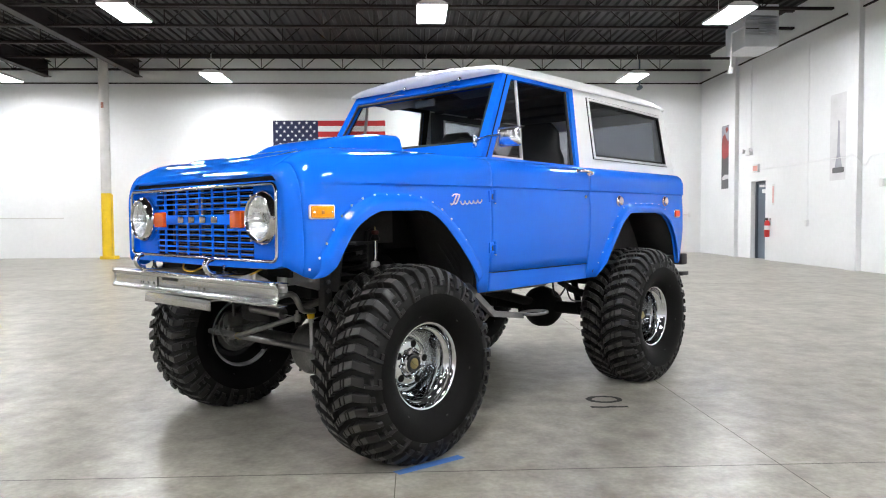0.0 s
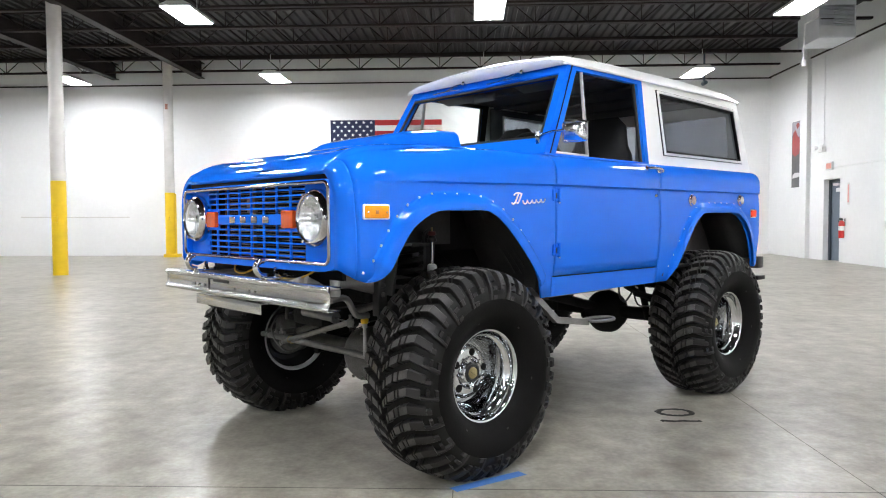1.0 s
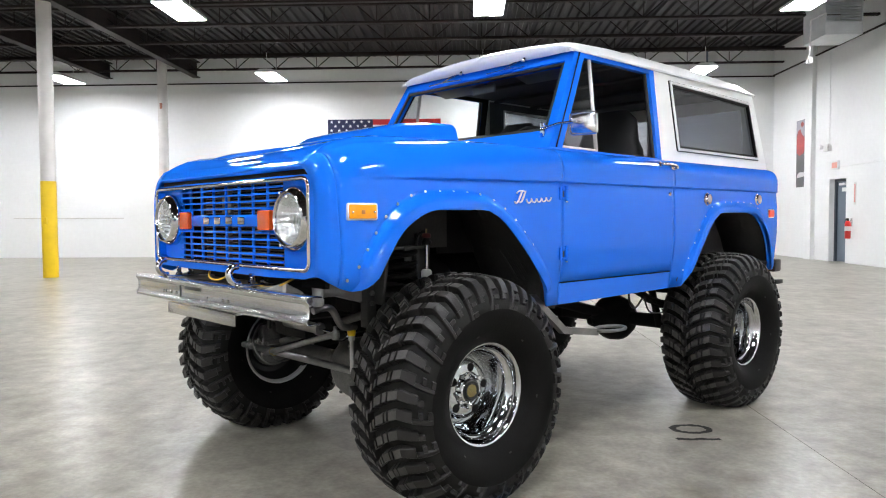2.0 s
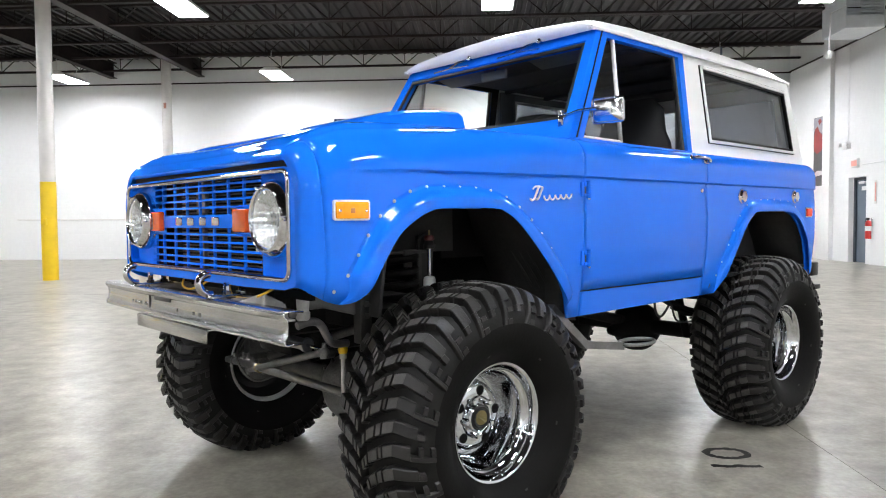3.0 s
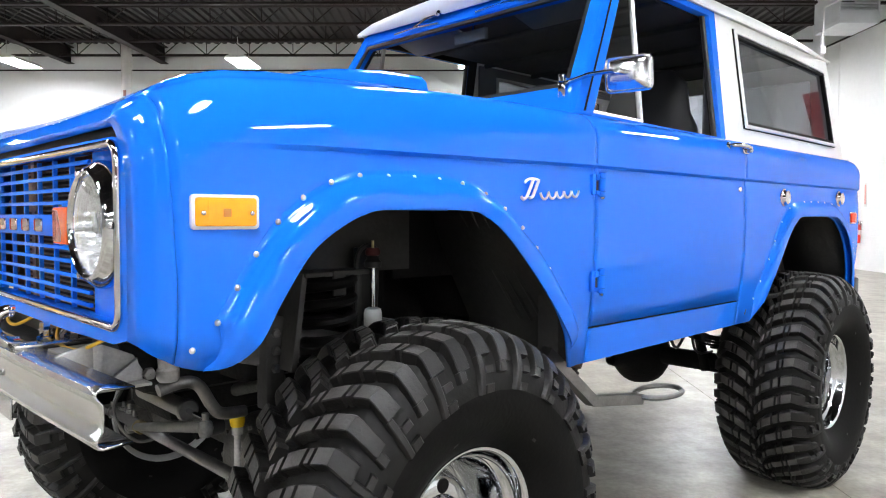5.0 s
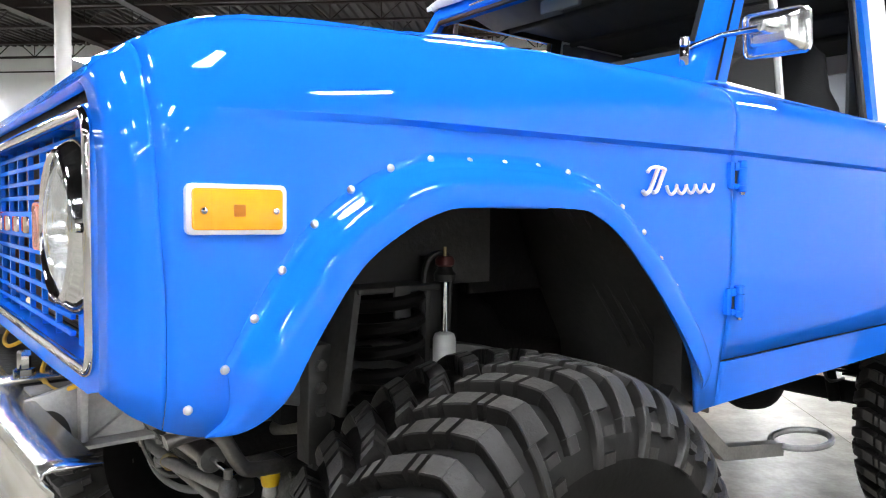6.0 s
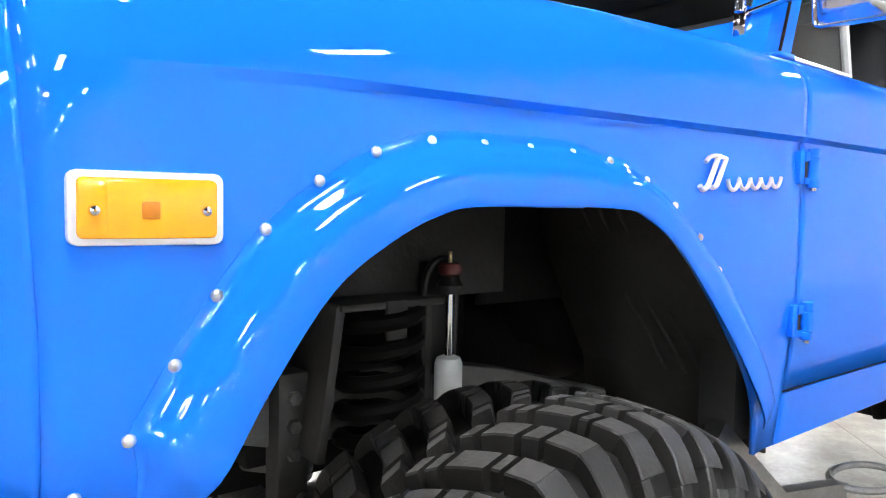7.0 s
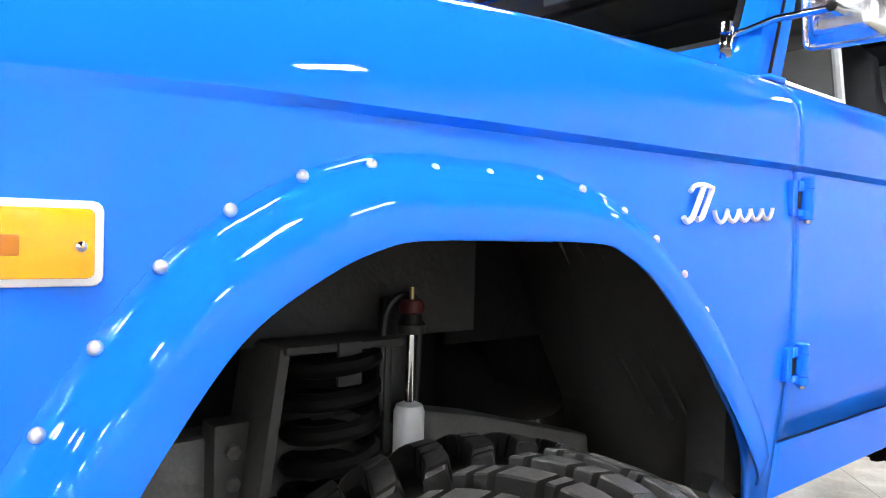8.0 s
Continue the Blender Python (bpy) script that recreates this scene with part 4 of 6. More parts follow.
def bumper():
    bm = B()
    prof = [(0.060, 0.898), (0.006, 0.902), (-0.004, 0.899), (-0.008, 0.890), (-0.005, 0.881), (0.004, 0.872), (0.005, 0.85), (0.004, 0.828), (-0.004, 0.818), (-0.007, 0.808), (-0.003, 0.799), (0.006, 0.796), (0.055, 0.798)]
    rows = []
    for k in range(45):
        y = -0.795 + 1.60 * k / 44
        back = 0.022 * (y / 0.80) ** 2
        rows.append([Vector((-0.765 + back + a, y, z + 0.004 * (1 - (y / 0.80) ** 2))) for a, z in prof])
    loft(bm, rows, flip=True)
    b = part("front_bumper", bm, STEEL, car, "satin metal channel front bumper", thick=0.005)
    part("slot", box(B(), -0.7645, -0.758, 0.02, 0.18, 0.864, 0.886, 0.002), BLACK, b, "dark bumper slot")
    part("joint_line", box(B(), -0.7625, -0.757, 0.232, 0.237, 0.805, 0.892), BLACK, b)
    for y in (0.42, 0.35, 0.28, -0.04, -0.18, -0.23):
        part("bolt_head", lathe(B(), [(0.001, -0.006), (0.005, -0.005), (0.007, 0.0)], 10, "x", (-0.7585, y, 0.842)), STEEL, b)
    part("bracket_face", box(B(), -0.756, -0.750, -0.275, 0.39, 0.742, 0.792, 0.002), STEEL, b, "bare metal plate bracket under the bumper")
    part("bracket_top", box(B(), -0.750, -0.68, -0.275, 0.39, 0.786, 0.793, 0.002), STEEL, b)
    for y in (-0.30, 0.41):
        part("tow_hook", tube(B(), smooth_path([(-0.742, y, 0.916), (-0.762, y, 0.919), (-0.782, y, 0.935), (-0.789, y, 0.956), (-0.781, y, 0.976), (-0.764, y, 0.986), (-0.750, y, 0.985)], 6), 0.0135, 10), CHROME, b, "chrome tow hook")
        part("hook_base", box(B(), -0.755, -0.60, y - 0.024, y + 0.024, 0.900, 0.912, 0.002), STEEL, b)
        for x in (-0.690, -0.635):
            part("hook_bolt", lathe(B(), [(0.001, 0.955), (0.010, 0.955), (0.011, 0.950), (0.011, 0.925), (0.017, 0.924), (0.017, 0.912)], 6, "z", (x, y, 0)), CHROME, b, smooth=20)


bumper()
bm = B()
for p in ([(-0.62, 0.22, 0.95), (-0.66, 0.15, 0.915), (-0.665, 0.05, 0.908), (-0.63, -0.02, 0.94)], [(-0.62, -0.18, 0.95), (-0.66, -0.28, 0.91), (-0.66, -0.42, 0.905), (-0.62, -0.5, 0.94)]):
    tube(bm, smooth_path(p, 6), 0.0042, 7)
part("winch_cable", bm, WIRE, car, "loose yellow cables behind the bumper")

# ---- side details ----
for side in (1, -1):
    k = 0 if side > 0 else 1

    def side_y(x, z, out=0.0):
        return -side * (halfwidth(x, z, 1.497) + out)

    def plate(x0, x1, z0, z1, r, o0, o1, bev=0.002):
        """A thin rounded plate on the body side."""
        bm = B()
        ya, yb = side_y((x0 + x1) / 2, (z0 + z1) / 2, o0), side_y((x0 + x1) / 2, (z0 + z1) / 2, o1)
        prism(bm, round_rect(x0, x1, z0, z1, r, 3), "y", ya, yb, bev)
        dy = side_y(x1, z0) - side_y(x0, z0)
        for v in bm.verts:
            v.co.y += dy * ((v.co.x - x0) / (x1 - x0) - 0.5)
        return bm

    part("side_marker", plate(-0.597, -0.473, 1.1655, 1.2285, 0.008, -0.006, 0.0042), BRIGHT, fenders[k], "amber side marker in a bright frame")
    part("lens", plate(-0.5905, -0.4795, 1.1715, 1.2225, 0.005, 0.001, 0.0080, 0.002), AMBER, fenders[k], "amber marker lens")
    for x in (-0.578, -0.489):
        part("screw", lathe(B(), [(0.001, -side * 0.004), (0.004, -side * 0.003), (0.005, 0)], 10, "y", (x, side_y(x, 1.195, 0.0110), 1.195)), CHROME, fenders[k])
    for x0, x1 in ((-0.5875, -0.568), (-0.499, -0.4795)):
        part("lens_end", plate(x0, x1, 1.173, 1.221, 0.004, 0.003, 0.0110, 0.002), AMBER, fenders[k])
    part("lens_mark", plate(-0.542, -0.520, 1.188, 1.203, 0.002, 0.006, 0.0086, 0.0003), material("amber_mark", (0.50, 0.16, 0.004), 0.3, vary=0.1), fenders[k])
    part("rear_marker", plate(2.885, 2.975, 1.160, 1.222, 0.006, -0.004, 0.006), CHROME, quarters[k], "red side marker in a bright frame")
    part("lens", plate(2.892, 2.968, 1.167, 1.215, 0.005, 0.004, 0.014, 0.003), REDLENS, quarters[k], "red marker lens")
    # swash badge, plain
    bm = B()
    y = side_y(0.45, 1.25, 0.006)
    def stroke(pts, r):
        tube(bm, [Vector((p.x, y, p.z)) for p in smooth_path([(a, 0, b) for a, b in pts], 8)], r, 8)
    stroke([(0.279, 1.242), (0.288, 1.236), (0.301, 1.243), (0.313, 1.262), (0.324, 1.282), (0.330, 1.290)], 0.0042)
    stroke([(0.312, 1.240), (0.324, 1.243), (0.334, 1.258), (0.343, 1.274), (0.350, 1.286)], 0.0042)
    stroke([(0.293, 1.279), (0.306, 1.288), (0.330, 1.290), (0.352, 1.287)], 0.0036)
    loops = []
    for q in range(120):
        t = q / 119
        loops.append((0.358 + 0.172 * t - 0.0052 * math.sin(t * 31.4), 1.2455 + 0.011 * t + 0.0088 * math.cos(t * 31.4)))
    tube(bm, [(a, y, b) for a, b in loops], 0.0034, 8)
    part("fender_badge", bm, BRIGHT, fenders[k], "bright metal swash badge")
    for z in (1.285, 1.003):
        o = [side_y(0.63, z, d) for d in (-0.002, 0.009, 0.0125, 0.014)]
        bm = B()
        prism(bm, round_rect(0.598, 0.6165, z - 0.030, z + 0.030, 0.004, 3), "y", o[0], o[1], 0.002)
        for z0, z1 in ((0.012, 0.030), (-0.030, -0.018)):
            box(bm, 0.612, 0.640, min(o[0], o[2]), max(o[0], o[2]), z + z0, z + z1, 0.002)
        hg = part("door_hinge", bm, BLUE, doors[k])
        bm = tube(B(), [(0.639, o[3], z + d) for d in (-0.036, -0.034, -0.022, -0.0215)], 0.0115, 14, taper=(0.8, 1, 1, 0.9))
        tube(bm, [(0.639, o[3], z + d) for d in (-0.0205, -0.020, 0.016, 0.0165)], 0.0120, 14, taper=(0.9, 1, 1, 0.9))
        tube(bm, [(0.639, o[3], z + d) for d in (0.0175, 0.018, 0.034, 0.036)], 0.0115, 14, taper=(0.9, 1, 1, 0.8))
        part("hinge_barrel", bm, BLUE, hg)
        part("hinge_pin", tube(B(), [(0.639, o[3], z - 0.042), (0.639, o[3], z - 0.036)], 0.006, 10), STEEL, hg)
        part("hinge_slot", box(B(), 0.6175, 0.6262, min(o[0], o[1]), max(o[0], o[1]), z - 0.017, z + 0.011, 0.001), BLACK, hg, "dark slot beside the hinge pin")
    # handle, lock
    def out(x, z, d):
        return (x, side_y(1.58, 1.452, d), z)
    bm = B()
    tube(bm, smooth_path([out(1.512, 1.462, 0.004), out(1.520, 1.463, 0.026), out(1.56, 1.462, 0.034), out(1.605, 1.459, 0.034), out(1.628, 1.457, 0.030)], 5), 0.0085, 10)
    hd = part("door_handle", bm, CHROME, doors[k], "chrome push-button door handle")
    bm = B()
    prism(bm, round_rect(1.602, 1.652, 1.436, 1.470, 0.008, 3), "y", side_y(1.63, 1.45, -0.004), side_y(1.63, 1.45, 0.016), 0.003)
    part("handle_base", bm, CHROME, hd)
    part("push_button", lathe(B(), [(0.001, -side * 0.018), (0.009, -side * 0.018), (0.011, -side * 0.014), (0.011, 0.0)], 16, "y", (1.634, side_y(1.63, 1.45, 0.016), 1.450)), STEEL, hd)
    part("handle_foot", lathe(B(), [(0.001, -side * 0.006), (0.013, -side * 0.005), (0.015, 0.0)], 16, "y", (1.513, side_y(1.51, 1.46, 0.0), 1.462)), CHROME, hd)
    part("door_lock", lathe(B(), [(0.001, -side * 0.006), (0.009, -side * 0.005), (0.011, 0)], 14, "y", (1.60, side_y(1.6, 1.30, 0.0), 1.30)), CHROME, doors[k])
    for x, z in ((2.033, 1.277), (2.728, 1.285)):
        bm = lathe(B(), [(0.001, -side * 0.024), (0.020, -side * 0.023), (0.029, -side * 0.019), (0.031, -side * 0.009), (0.033, -side * 0.006), (0.038, -side * 0.004), (0.039, 0.0)], 24, "y", (x, side_y(x, z, 0.0), z))
        part("fuel_cap", bm, CHROME, quarters[k], "chrome fuel filler cap")

    # vent window, glass, felt
    def gp(x, z, o=0.0):
        return Vector((x, -side * (tumble(z) + o), z))
    bm = B()
    loop = [gp(0.752, 1.518, -0.006), gp(1.046, 1.514, -0.006), gp(1.068, 1.996, -0.006), gp(1.012, 1.994, -0.006), gp(0.752, 1.518, -0.006)]
    tube(bm, loop[:2], 0.010, 8), tube(bm, loop[1:3], 0.0105, 8), tube(bm, [loop[3], loop[4]], 0.006, 8)
    part("vent_window_frame", bm, TRIMMETAL, doors[k], "bright vent window frame")
    bm = B()
    bm.faces.new([bm.verts.new(p) for p in (gp(0.752, 1.518, -0.008), gp(1.046, 1.514, -0.008), gp(1.068, 1.996, -0.008), gp(1.012, 1.994, -0.008))])
    part("vent_glass", bm, GLASS, doors[k], smooth=0)
    part("window_channel", tube(B(), [gp(1.622, 1.51, -0.018), gp(1.626, 1.998, -0.018)], 0.011, 6), BLACK, doors[k])
    # mirror
    s = side
    bm = B()
    corners = [Vector((0.768, -s * 0.934, 1.674)), Vector((0.764, -s * 0.940, 1.566)), Vector((0.766, -s * 0.782, 1.568)), Vector((0.770, -s * 0.772, 1.681))]
    c = sum(corners, Vector()) / 4
    nrm = (corners[1] - corners[0]).cross(corners[3] - corners[0]).normalized()
    if nrm.x > 0:
        nrm = -nrm
    rim = []
    for i in range(4):
        a, b, d = corners[i], corners[i - 1], corners[(i + 1) % 4]
        rim += [a + (b - a).normalized() * 0.016, a + ((b - a).normalized() + (d - a).normalized()) * 0.005, a + (d - a).normalized() * 0.016]
    def ring(k, o):
        return [c + (p - c) * k + nrm * o for p in rim]
    vs = loft(bm, [ring(0.95, -0.008), ring(1.0, -0.006), ring(1.0, 0.006), ring(0.95, 0.009), ring(0.90, 0.006), ring(0.86, 0.010), ring(0.62, 0.030), ring(0.50, 0.033)], closed=True)
    bm.faces.new(vs[0]), bm.faces.new(vs[-1])
    bmesh.ops.recalc_face_normals(bm, faces=bm.faces)
    mir = part("mirror_head", bm, STEEL, doors[k], "chrome rectangular side mirror")
    foot = Vector((0.712, -s * 0.662, 1.616))
    part("mirror_arm", tube(B(), [foot + Vector((0.0, s * 0.004, -0.005)), foot + (c - foot) * 0.45 + Vector((-0.02, 0, 0.01)), c + nrm * 0.06], 0.0075, 10), CHROME, doors[k], "chrome mirror arm")
    bm = B()
    box(bm, foot.x - 0.018, foot.x + 0.012, foot.y - 0.014, foot.y + 0.014, foot.z - 0.06, foot.z + 0.012, 0.004)
    tube(bm, [foot + Vector((-0.015, 0, 0.0)), foot + Vector((-0.015, 0, 0.02))], 0.012, 10)
    part("mirror_bracket", bm, CHROME, doors[k])
    part("mirror_swivel", tube(B(), [c + nrm * 0.02, c + nrm * 0.068], 0.010, 12), CHROME, doors[k])
# wipers hang from the top of the windshield
for y in (-0.38, 0.14):
    n = Vector((-0.535, 0, 0.300)).normalized()
    a = ws(y / 0.72, 0.955) + n * 0.03
    b = ws((y + 0.16) / 0.72, 0.90) + n * 0.03
    w = part("wiper_motor_cap", lathe(B(), [(0.001, -0.02), (0.012, -0.018), (0.014, 0.0)], 12, "x", a), CHROME, wsf)
    part("wiper_arm", tube(B(), [a, a + (b - a) * 0.5 + n * 0.012, b], 0.0045, 8), CHROME, wsf, "chrome wiper arm")
    d = (ws(1, 0.90) - ws(-1, 0.885)).normalized()
    part("wiper_blade", tube(B(), [b - d * 0.14 - n * 0.012, b - n * 0.004, b + d * 0.14 - n * 0.012], 0.0042, 6), STEEL, wsf, "bright wiper blade")

# ---- chassis ----
for s in (-1, 1):
    bm = B()
    prism(bm, [(-0.70, 0.905), (0.08, 0.915), (0.30, 0.868), (0.60, 0.785), (1.75, 0.785), (2.05, 0.88), (2.65, 0.88), (3.10, 0.80), (3.10, 0.70), (2.65, 0.78), (2.05, 0.78), (1.75, 0.685), (0.55, 0.685), (0.10, 0.80), (-0.20, 0.80), (-0.36, 0.845), (-0.70, 0.845)], "y", s * 0.35, s * 0.42, 0.008)
    part("frame_rail", bm, RAIL, car, "grey painted chassis rail")
    # coil spring and its tower
    x, y = -0.06, s * 0.475
    coil = smooth_path([(x + 0.064 * math.cos(a * math.pi / 4), y + 0.064 * math.sin(a * math.pi / 4), 0.60 + 0.43 * a / 72) for a in range(73)], 2)
    part("coil_spring", tube(B(), coil, 0.0145, 8), SIDEWALL, car, "black coil spring")
    tw = part("spring_tower", box(B(), x - 0.10, x + 0.10, min(y - s * 0.09, y + s * 0.05), max(y - s * 0.09, y + s * 0.05), 1.036, 1.048, 0.003), LINER, car, "dark grey spring tower")
    lean = Matrix.Translation((x - 0.1, 0, 1.04)) @ pose(0, 0, 0, 0, 8, 0) @ Matrix.Translation((-x + 0.1, 0, -1.04))
    part("tower_leg", box(B(), x - 0.105, x - 0.088, min(y - s * 0.09, y + s * 0.04), max(y - s * 0.09, y + s * 0.04), 0.80, 1.045, 0.003, lean), LINER, tw)
    part("tower_leg", box(B(), x + 0.090, x + 0.105, min(y - s * 0.09, y + s * 0.01), max(y - s * 0.09, y + s * 0.01), 0.86, 1.045, 0.003), LINER, tw)
    part("tower_tab", box(B(), x - 0.02, x + 0.02, min(y + s * 0.045, y + s * 0.055), max(y + s * 0.045, y + s * 0.055), 0.985, 1.05, 0.003), LINER, tw)
    part("tower_bolt", lathe(B(), [(0.001, s * 0.010), (0.008, s * 0.009), (0.009, 0)], 6, "y", (x, y + s * 0.055, 1.02)), GREYMETAL, tw, smooth=20)
    # shock absorber
    x, y = 0.058, s * 0.515
    sh = part("shock_absorber", lathe(B(), [(0.001, 0.56), (0.020, 0.56), (0.0245, 0.57), (0.0245, 0.930), (0.021, 0.940), (0.012, 0.944), (0.001, 0.944)], 20, "z", (x, y, 0)), SHOCKWHITE, car, "white shock absorber with a chrome rod")
    part("shock_rod", tube(B(), [(x, y, 0.94), (x, y, 1.06)], 0.0075, 12), CHROME, sh)
    part("shock_boot", lathe(B(), [(0.001, 1.050), (0.022, 1.053), (0.024, 1.067), (0.018, 1.075), (0.016, 1.083)], 18, "z", (x, y, 0)), BLACK, sh)
    part("shock_bushing", lathe(B(), [(0.014, 1.083), (0.020, 1.087), (0.021, 1.097), (0.016, 1.105), (0.001, 1.106)], 18, "z", (x, y, 0)), material("bushing_red", (0.09, 0.012, 0.010), 0.5, vary=0.1), sh, "dark red rubber bushing")
    part("shock_stud", tube(B(), [(x, y, 1.105), (x, y, 1.125)], 0.004, 8), BRASS, sh)
    bm = B()
    tube(bm, smooth_path([(x - 0.035, y - s * 0.03, 0.93), (x - 0.032, y - s * 0.03, 1.06), (x - 0.02, y - s * 0.02, 1.105), (x + 0.02, y - s * 0.02, 1.105), (x + 0.038, y - s * 0.03, 1.06), (x + 0.03, y - s * 0.03, 0.90)], 6), 0.007, 8)
    box(bm, x - 0.022, x + 0.036, min(y - s * 0.06, y - s * 0.045), max(y - s * 0.06, y - s * 0.045), 0.90, 1.105, 0.003)
    part("shock_hoop", bm, BLACK, car, "black shock mounting hoop")
    # bolted drop bracket
    bm = box(B(), -0.232, -0.180, min(s * 0.405, s * 0.455), max(s * 0.405, s * 0.455), 0.70, 0.935, 0.004)
    box(bm, -0.215, -0.200, min(s * 0.42, s * 0.44), max(s * 0.42, s * 0.44), 0.60, 0.71, 0.003)
    br = part("drop_bracket", bm, LINER, car, "dark grey bolted bracket")
    for z in (0.895, 0.850, 0.805):
        part("bracket_bolt", lathe(B(), [(0.001, s * 0.010), (0.011, s * 0.009), (0.013, 0)], 6, "y", (-0.206, s * 0.455, z)), GREYMETAL, br, smooth=20)
    # radius arm
    part("radius_arm", tube(B(), [(0.0, s * 0.46, 0.40), (0.25, s * 0.45, 0.44), (0.95, s * 0.40, 0.66)], 0.032, 10), UNDER, car)
    # rear leaf spring and shock
    bm = B()
    for k in range(5):
        L = 0.62 - 0.11 * k
        loft(bm, [[Vector((2.337 + L * t, s * 0.50 + d, 0.60 - 0.013 * k + 0.16 * (L * t / 0.62) ** 2 + e)) for d, e in ((-0.03, 0), (0.03, 0), (0.03, 0.010), (-0.03, 0.010))] for t in [-1 + i / 6 for i in range(13)]], closed=True)
    bmesh.ops.recalc_face_normals(bm, faces=bm.faces)
    part("leaf_spring", bm, UNDER, car)
    part("rear_shock", tube(B(), [(2.22, s * 0.42, 0.44), (2.15, s * 0.36, 0.86)], 0.024, 12), UNDER, car)
    # square-tube step with a loop end
    bm = B()
    P = [Vector((0.50, s * 0.76, 0.80)), Vector((0.70, s * 0.785, 0.625)), Vector((0.955, s * 0.80, 0.590))]
    h = 0.017
    rows = []
    for i, p in enumerate(P):
        d = (P[min(i + 1, 2)] - P[max(i - 1, 0)]).normalized()
        n = Vector((-d.z, 0, d.x)).normalized() * h
        o = Vector((0, h, 0))
        rows.append([p + n + o, p + n - o, p - n - o, p - n + o])
    vs = loft(bm, rows, closed=True)
    bm.faces.new(vs[0])
    loft(bm, [[v.co for v in vs[-1]], [P[2] + (v.co - P[2]) * 0.8 for v in vs[-1]], [P[2] + (v.co - P[2]) * 0.8 - Vector((0.05, 0, -0.006)) for v in vs[-1]]], closed=True)
    bmesh.ops.recalc_face_normals(bm, faces=bm.faces)
    st = part("step_tube", bm, BAREMETAL, car, "bent square steel step tube", smooth=20)
    ring = [(1.055 + 0.105 * math.cos(a * math.pi / 16), s * 0.815 + 0.065 * math.sin(a * math.pi / 16), 0.598) for a in range(33)]
    part("step_loop", tube(B(), ring, 0.009, 8), BAREMETAL, st, "round bar step loop")
    # inner wings, splash panels
    bm = B()
    prism(bm, [(-0.57, 1.035), (0.262, 1.035), (0.262, 1.46), (-0.2, 1.44), (-0.5, 1.40), (-0.57, 1.36)], "y", s * 0.42, s * 0.432)
    part("inner_wing", bm, LINER, car, "dark grey inner wing panel", smooth=0)
    bm = B()
    box(bm, 0.25, 0.70, min(s * 0.36, s * 0.37), max(s * 0.36, s * 0.37), 1.0, 1.47)
    part("firewall_wing", bm, UNDER, car, smooth=0)
    bm = B()
    loft(bm, [[Vector((x, s * y, z)) for y in (0.36, 0.55, 0.70, 0.80)] for x, z in ((0.10, 1.42), (0.36, 1.34), (0.46, 1.10), (0.60, 0.86), (0.62, 0.74))])
    part("splash_panel", bm, LINER, car, "dark splash panel behind the wheel", thick=0.006)
    bm = B()
    for k in range(3):
        tube(bm, [(0.375 - 0.012, s * (0.47 + 0.045 * k), 1.30), (0.600 - 0.02, s * (0.60 + 0.045 * k), 0.87)], 0.005, 6)
    part("splash_rib", bm, LINER, car)
    part("wing_flange", box(B(), 0.535, 0.612, min(s * 0.70, s * 0.78), max(s * 0.70, s * 0.78), 0.765, 1.02, 0.01, ), LINER, car, "dark grey inner arch flange")
    bm = B()
    loft(bm, [[Vector((x, s * y, z)) for y in (0.43, 0.60, w)] for x, z, w in ((0.26, 1.40, 0.80), (-0.3, 1.38, 0.80), (-0.50, 1.24, 0.80), (-0.565, 1.02, 0.78), (-0.575, 0.97, 0.77))])
    part("arch_lining", bm, UNDER, car, thick=0.004)
    # rear wheel well
    pts = [(1.72, 0.80), (1.84, 1.02), (2.00, 1.20), (2.18, 1.29), (2.56, 1.29), (2.76, 1.20), (2.90, 1.02), (3.02, 0.80)]
    bm = B()
    loft(bm, [[Vector((x, s * y, z)) for x, z in pts] for y in (0.50, 0.82)])
    part("rear_wheel_well", bm, LINER, car, "dark rear wheel well", thick=0.006)
    bm = B()
    prism(bm, pts, "y", s * 0.495, s * 0.505)
    part("rear_well_wall", bm, LINER, car, smooth=0)
    part("knuckle", lathe(B(), [(0.001, 0.0), (0.05, 0.0), (0.085, 0.02), (0.09, 0.07), (0.05, 0.10), (0.05, 0.14)] if s < 0 else [(0.05, -0.14), (0.05, -0.10), (0.09, -0.07), (0.085, -0.02), (0.05, 0.0), (0.001, 0.0)], 20, "y", (0, s * 0.70, ZC)), GREYMETAL, car, "cast steering knuckle")
    part("steering_arm", box(B(), -0.27, -0.02, s * 0.60 - 0.03, s * 0.60 + 0.03, 0.485, 0.515, 0.01), GREYMETAL, car)
    part("body_mount", lathe(B(), [(0.001, 0.745), (0.04, 0.745), (0.045, 0.765), (0.04, 0.80), (0.03, 0.83)], 18, "z", (0.76, s * 0.44, 0)), BLACK, car)

part("front_axle", tube(B(), [(0, -0.66, ZC), (0, 0.66, ZC)], 0.042, 16), GREYMETAL, car, "grey front axle tube")
dif = part("front_differential", lathe(B(), [(0.001, -0.155), (0.07, -0.152), (0.105, -0.135), (0.135, -0.10), (0.145, -0.06), (0.14, 0.02), (0.10, 0.08), (0.05, 0.14), (0.035, 0.24)], 28, "x", (0, -0.13, ZC)), GREYMETAL, car, "cast front differential housing")
for k in range(10):
    a = 2 * math.pi * k / 10
    part("cover_bolt", lathe(B(), [(0.001, -0.010), (0.008, -0.009), (0.009, 0.0)], 6, "x", (-0.118, -0.13 + 0.122 * math.cos(a), ZC + 0.122 * math.sin(a))), GREYMETAL, dif, smooth=20)
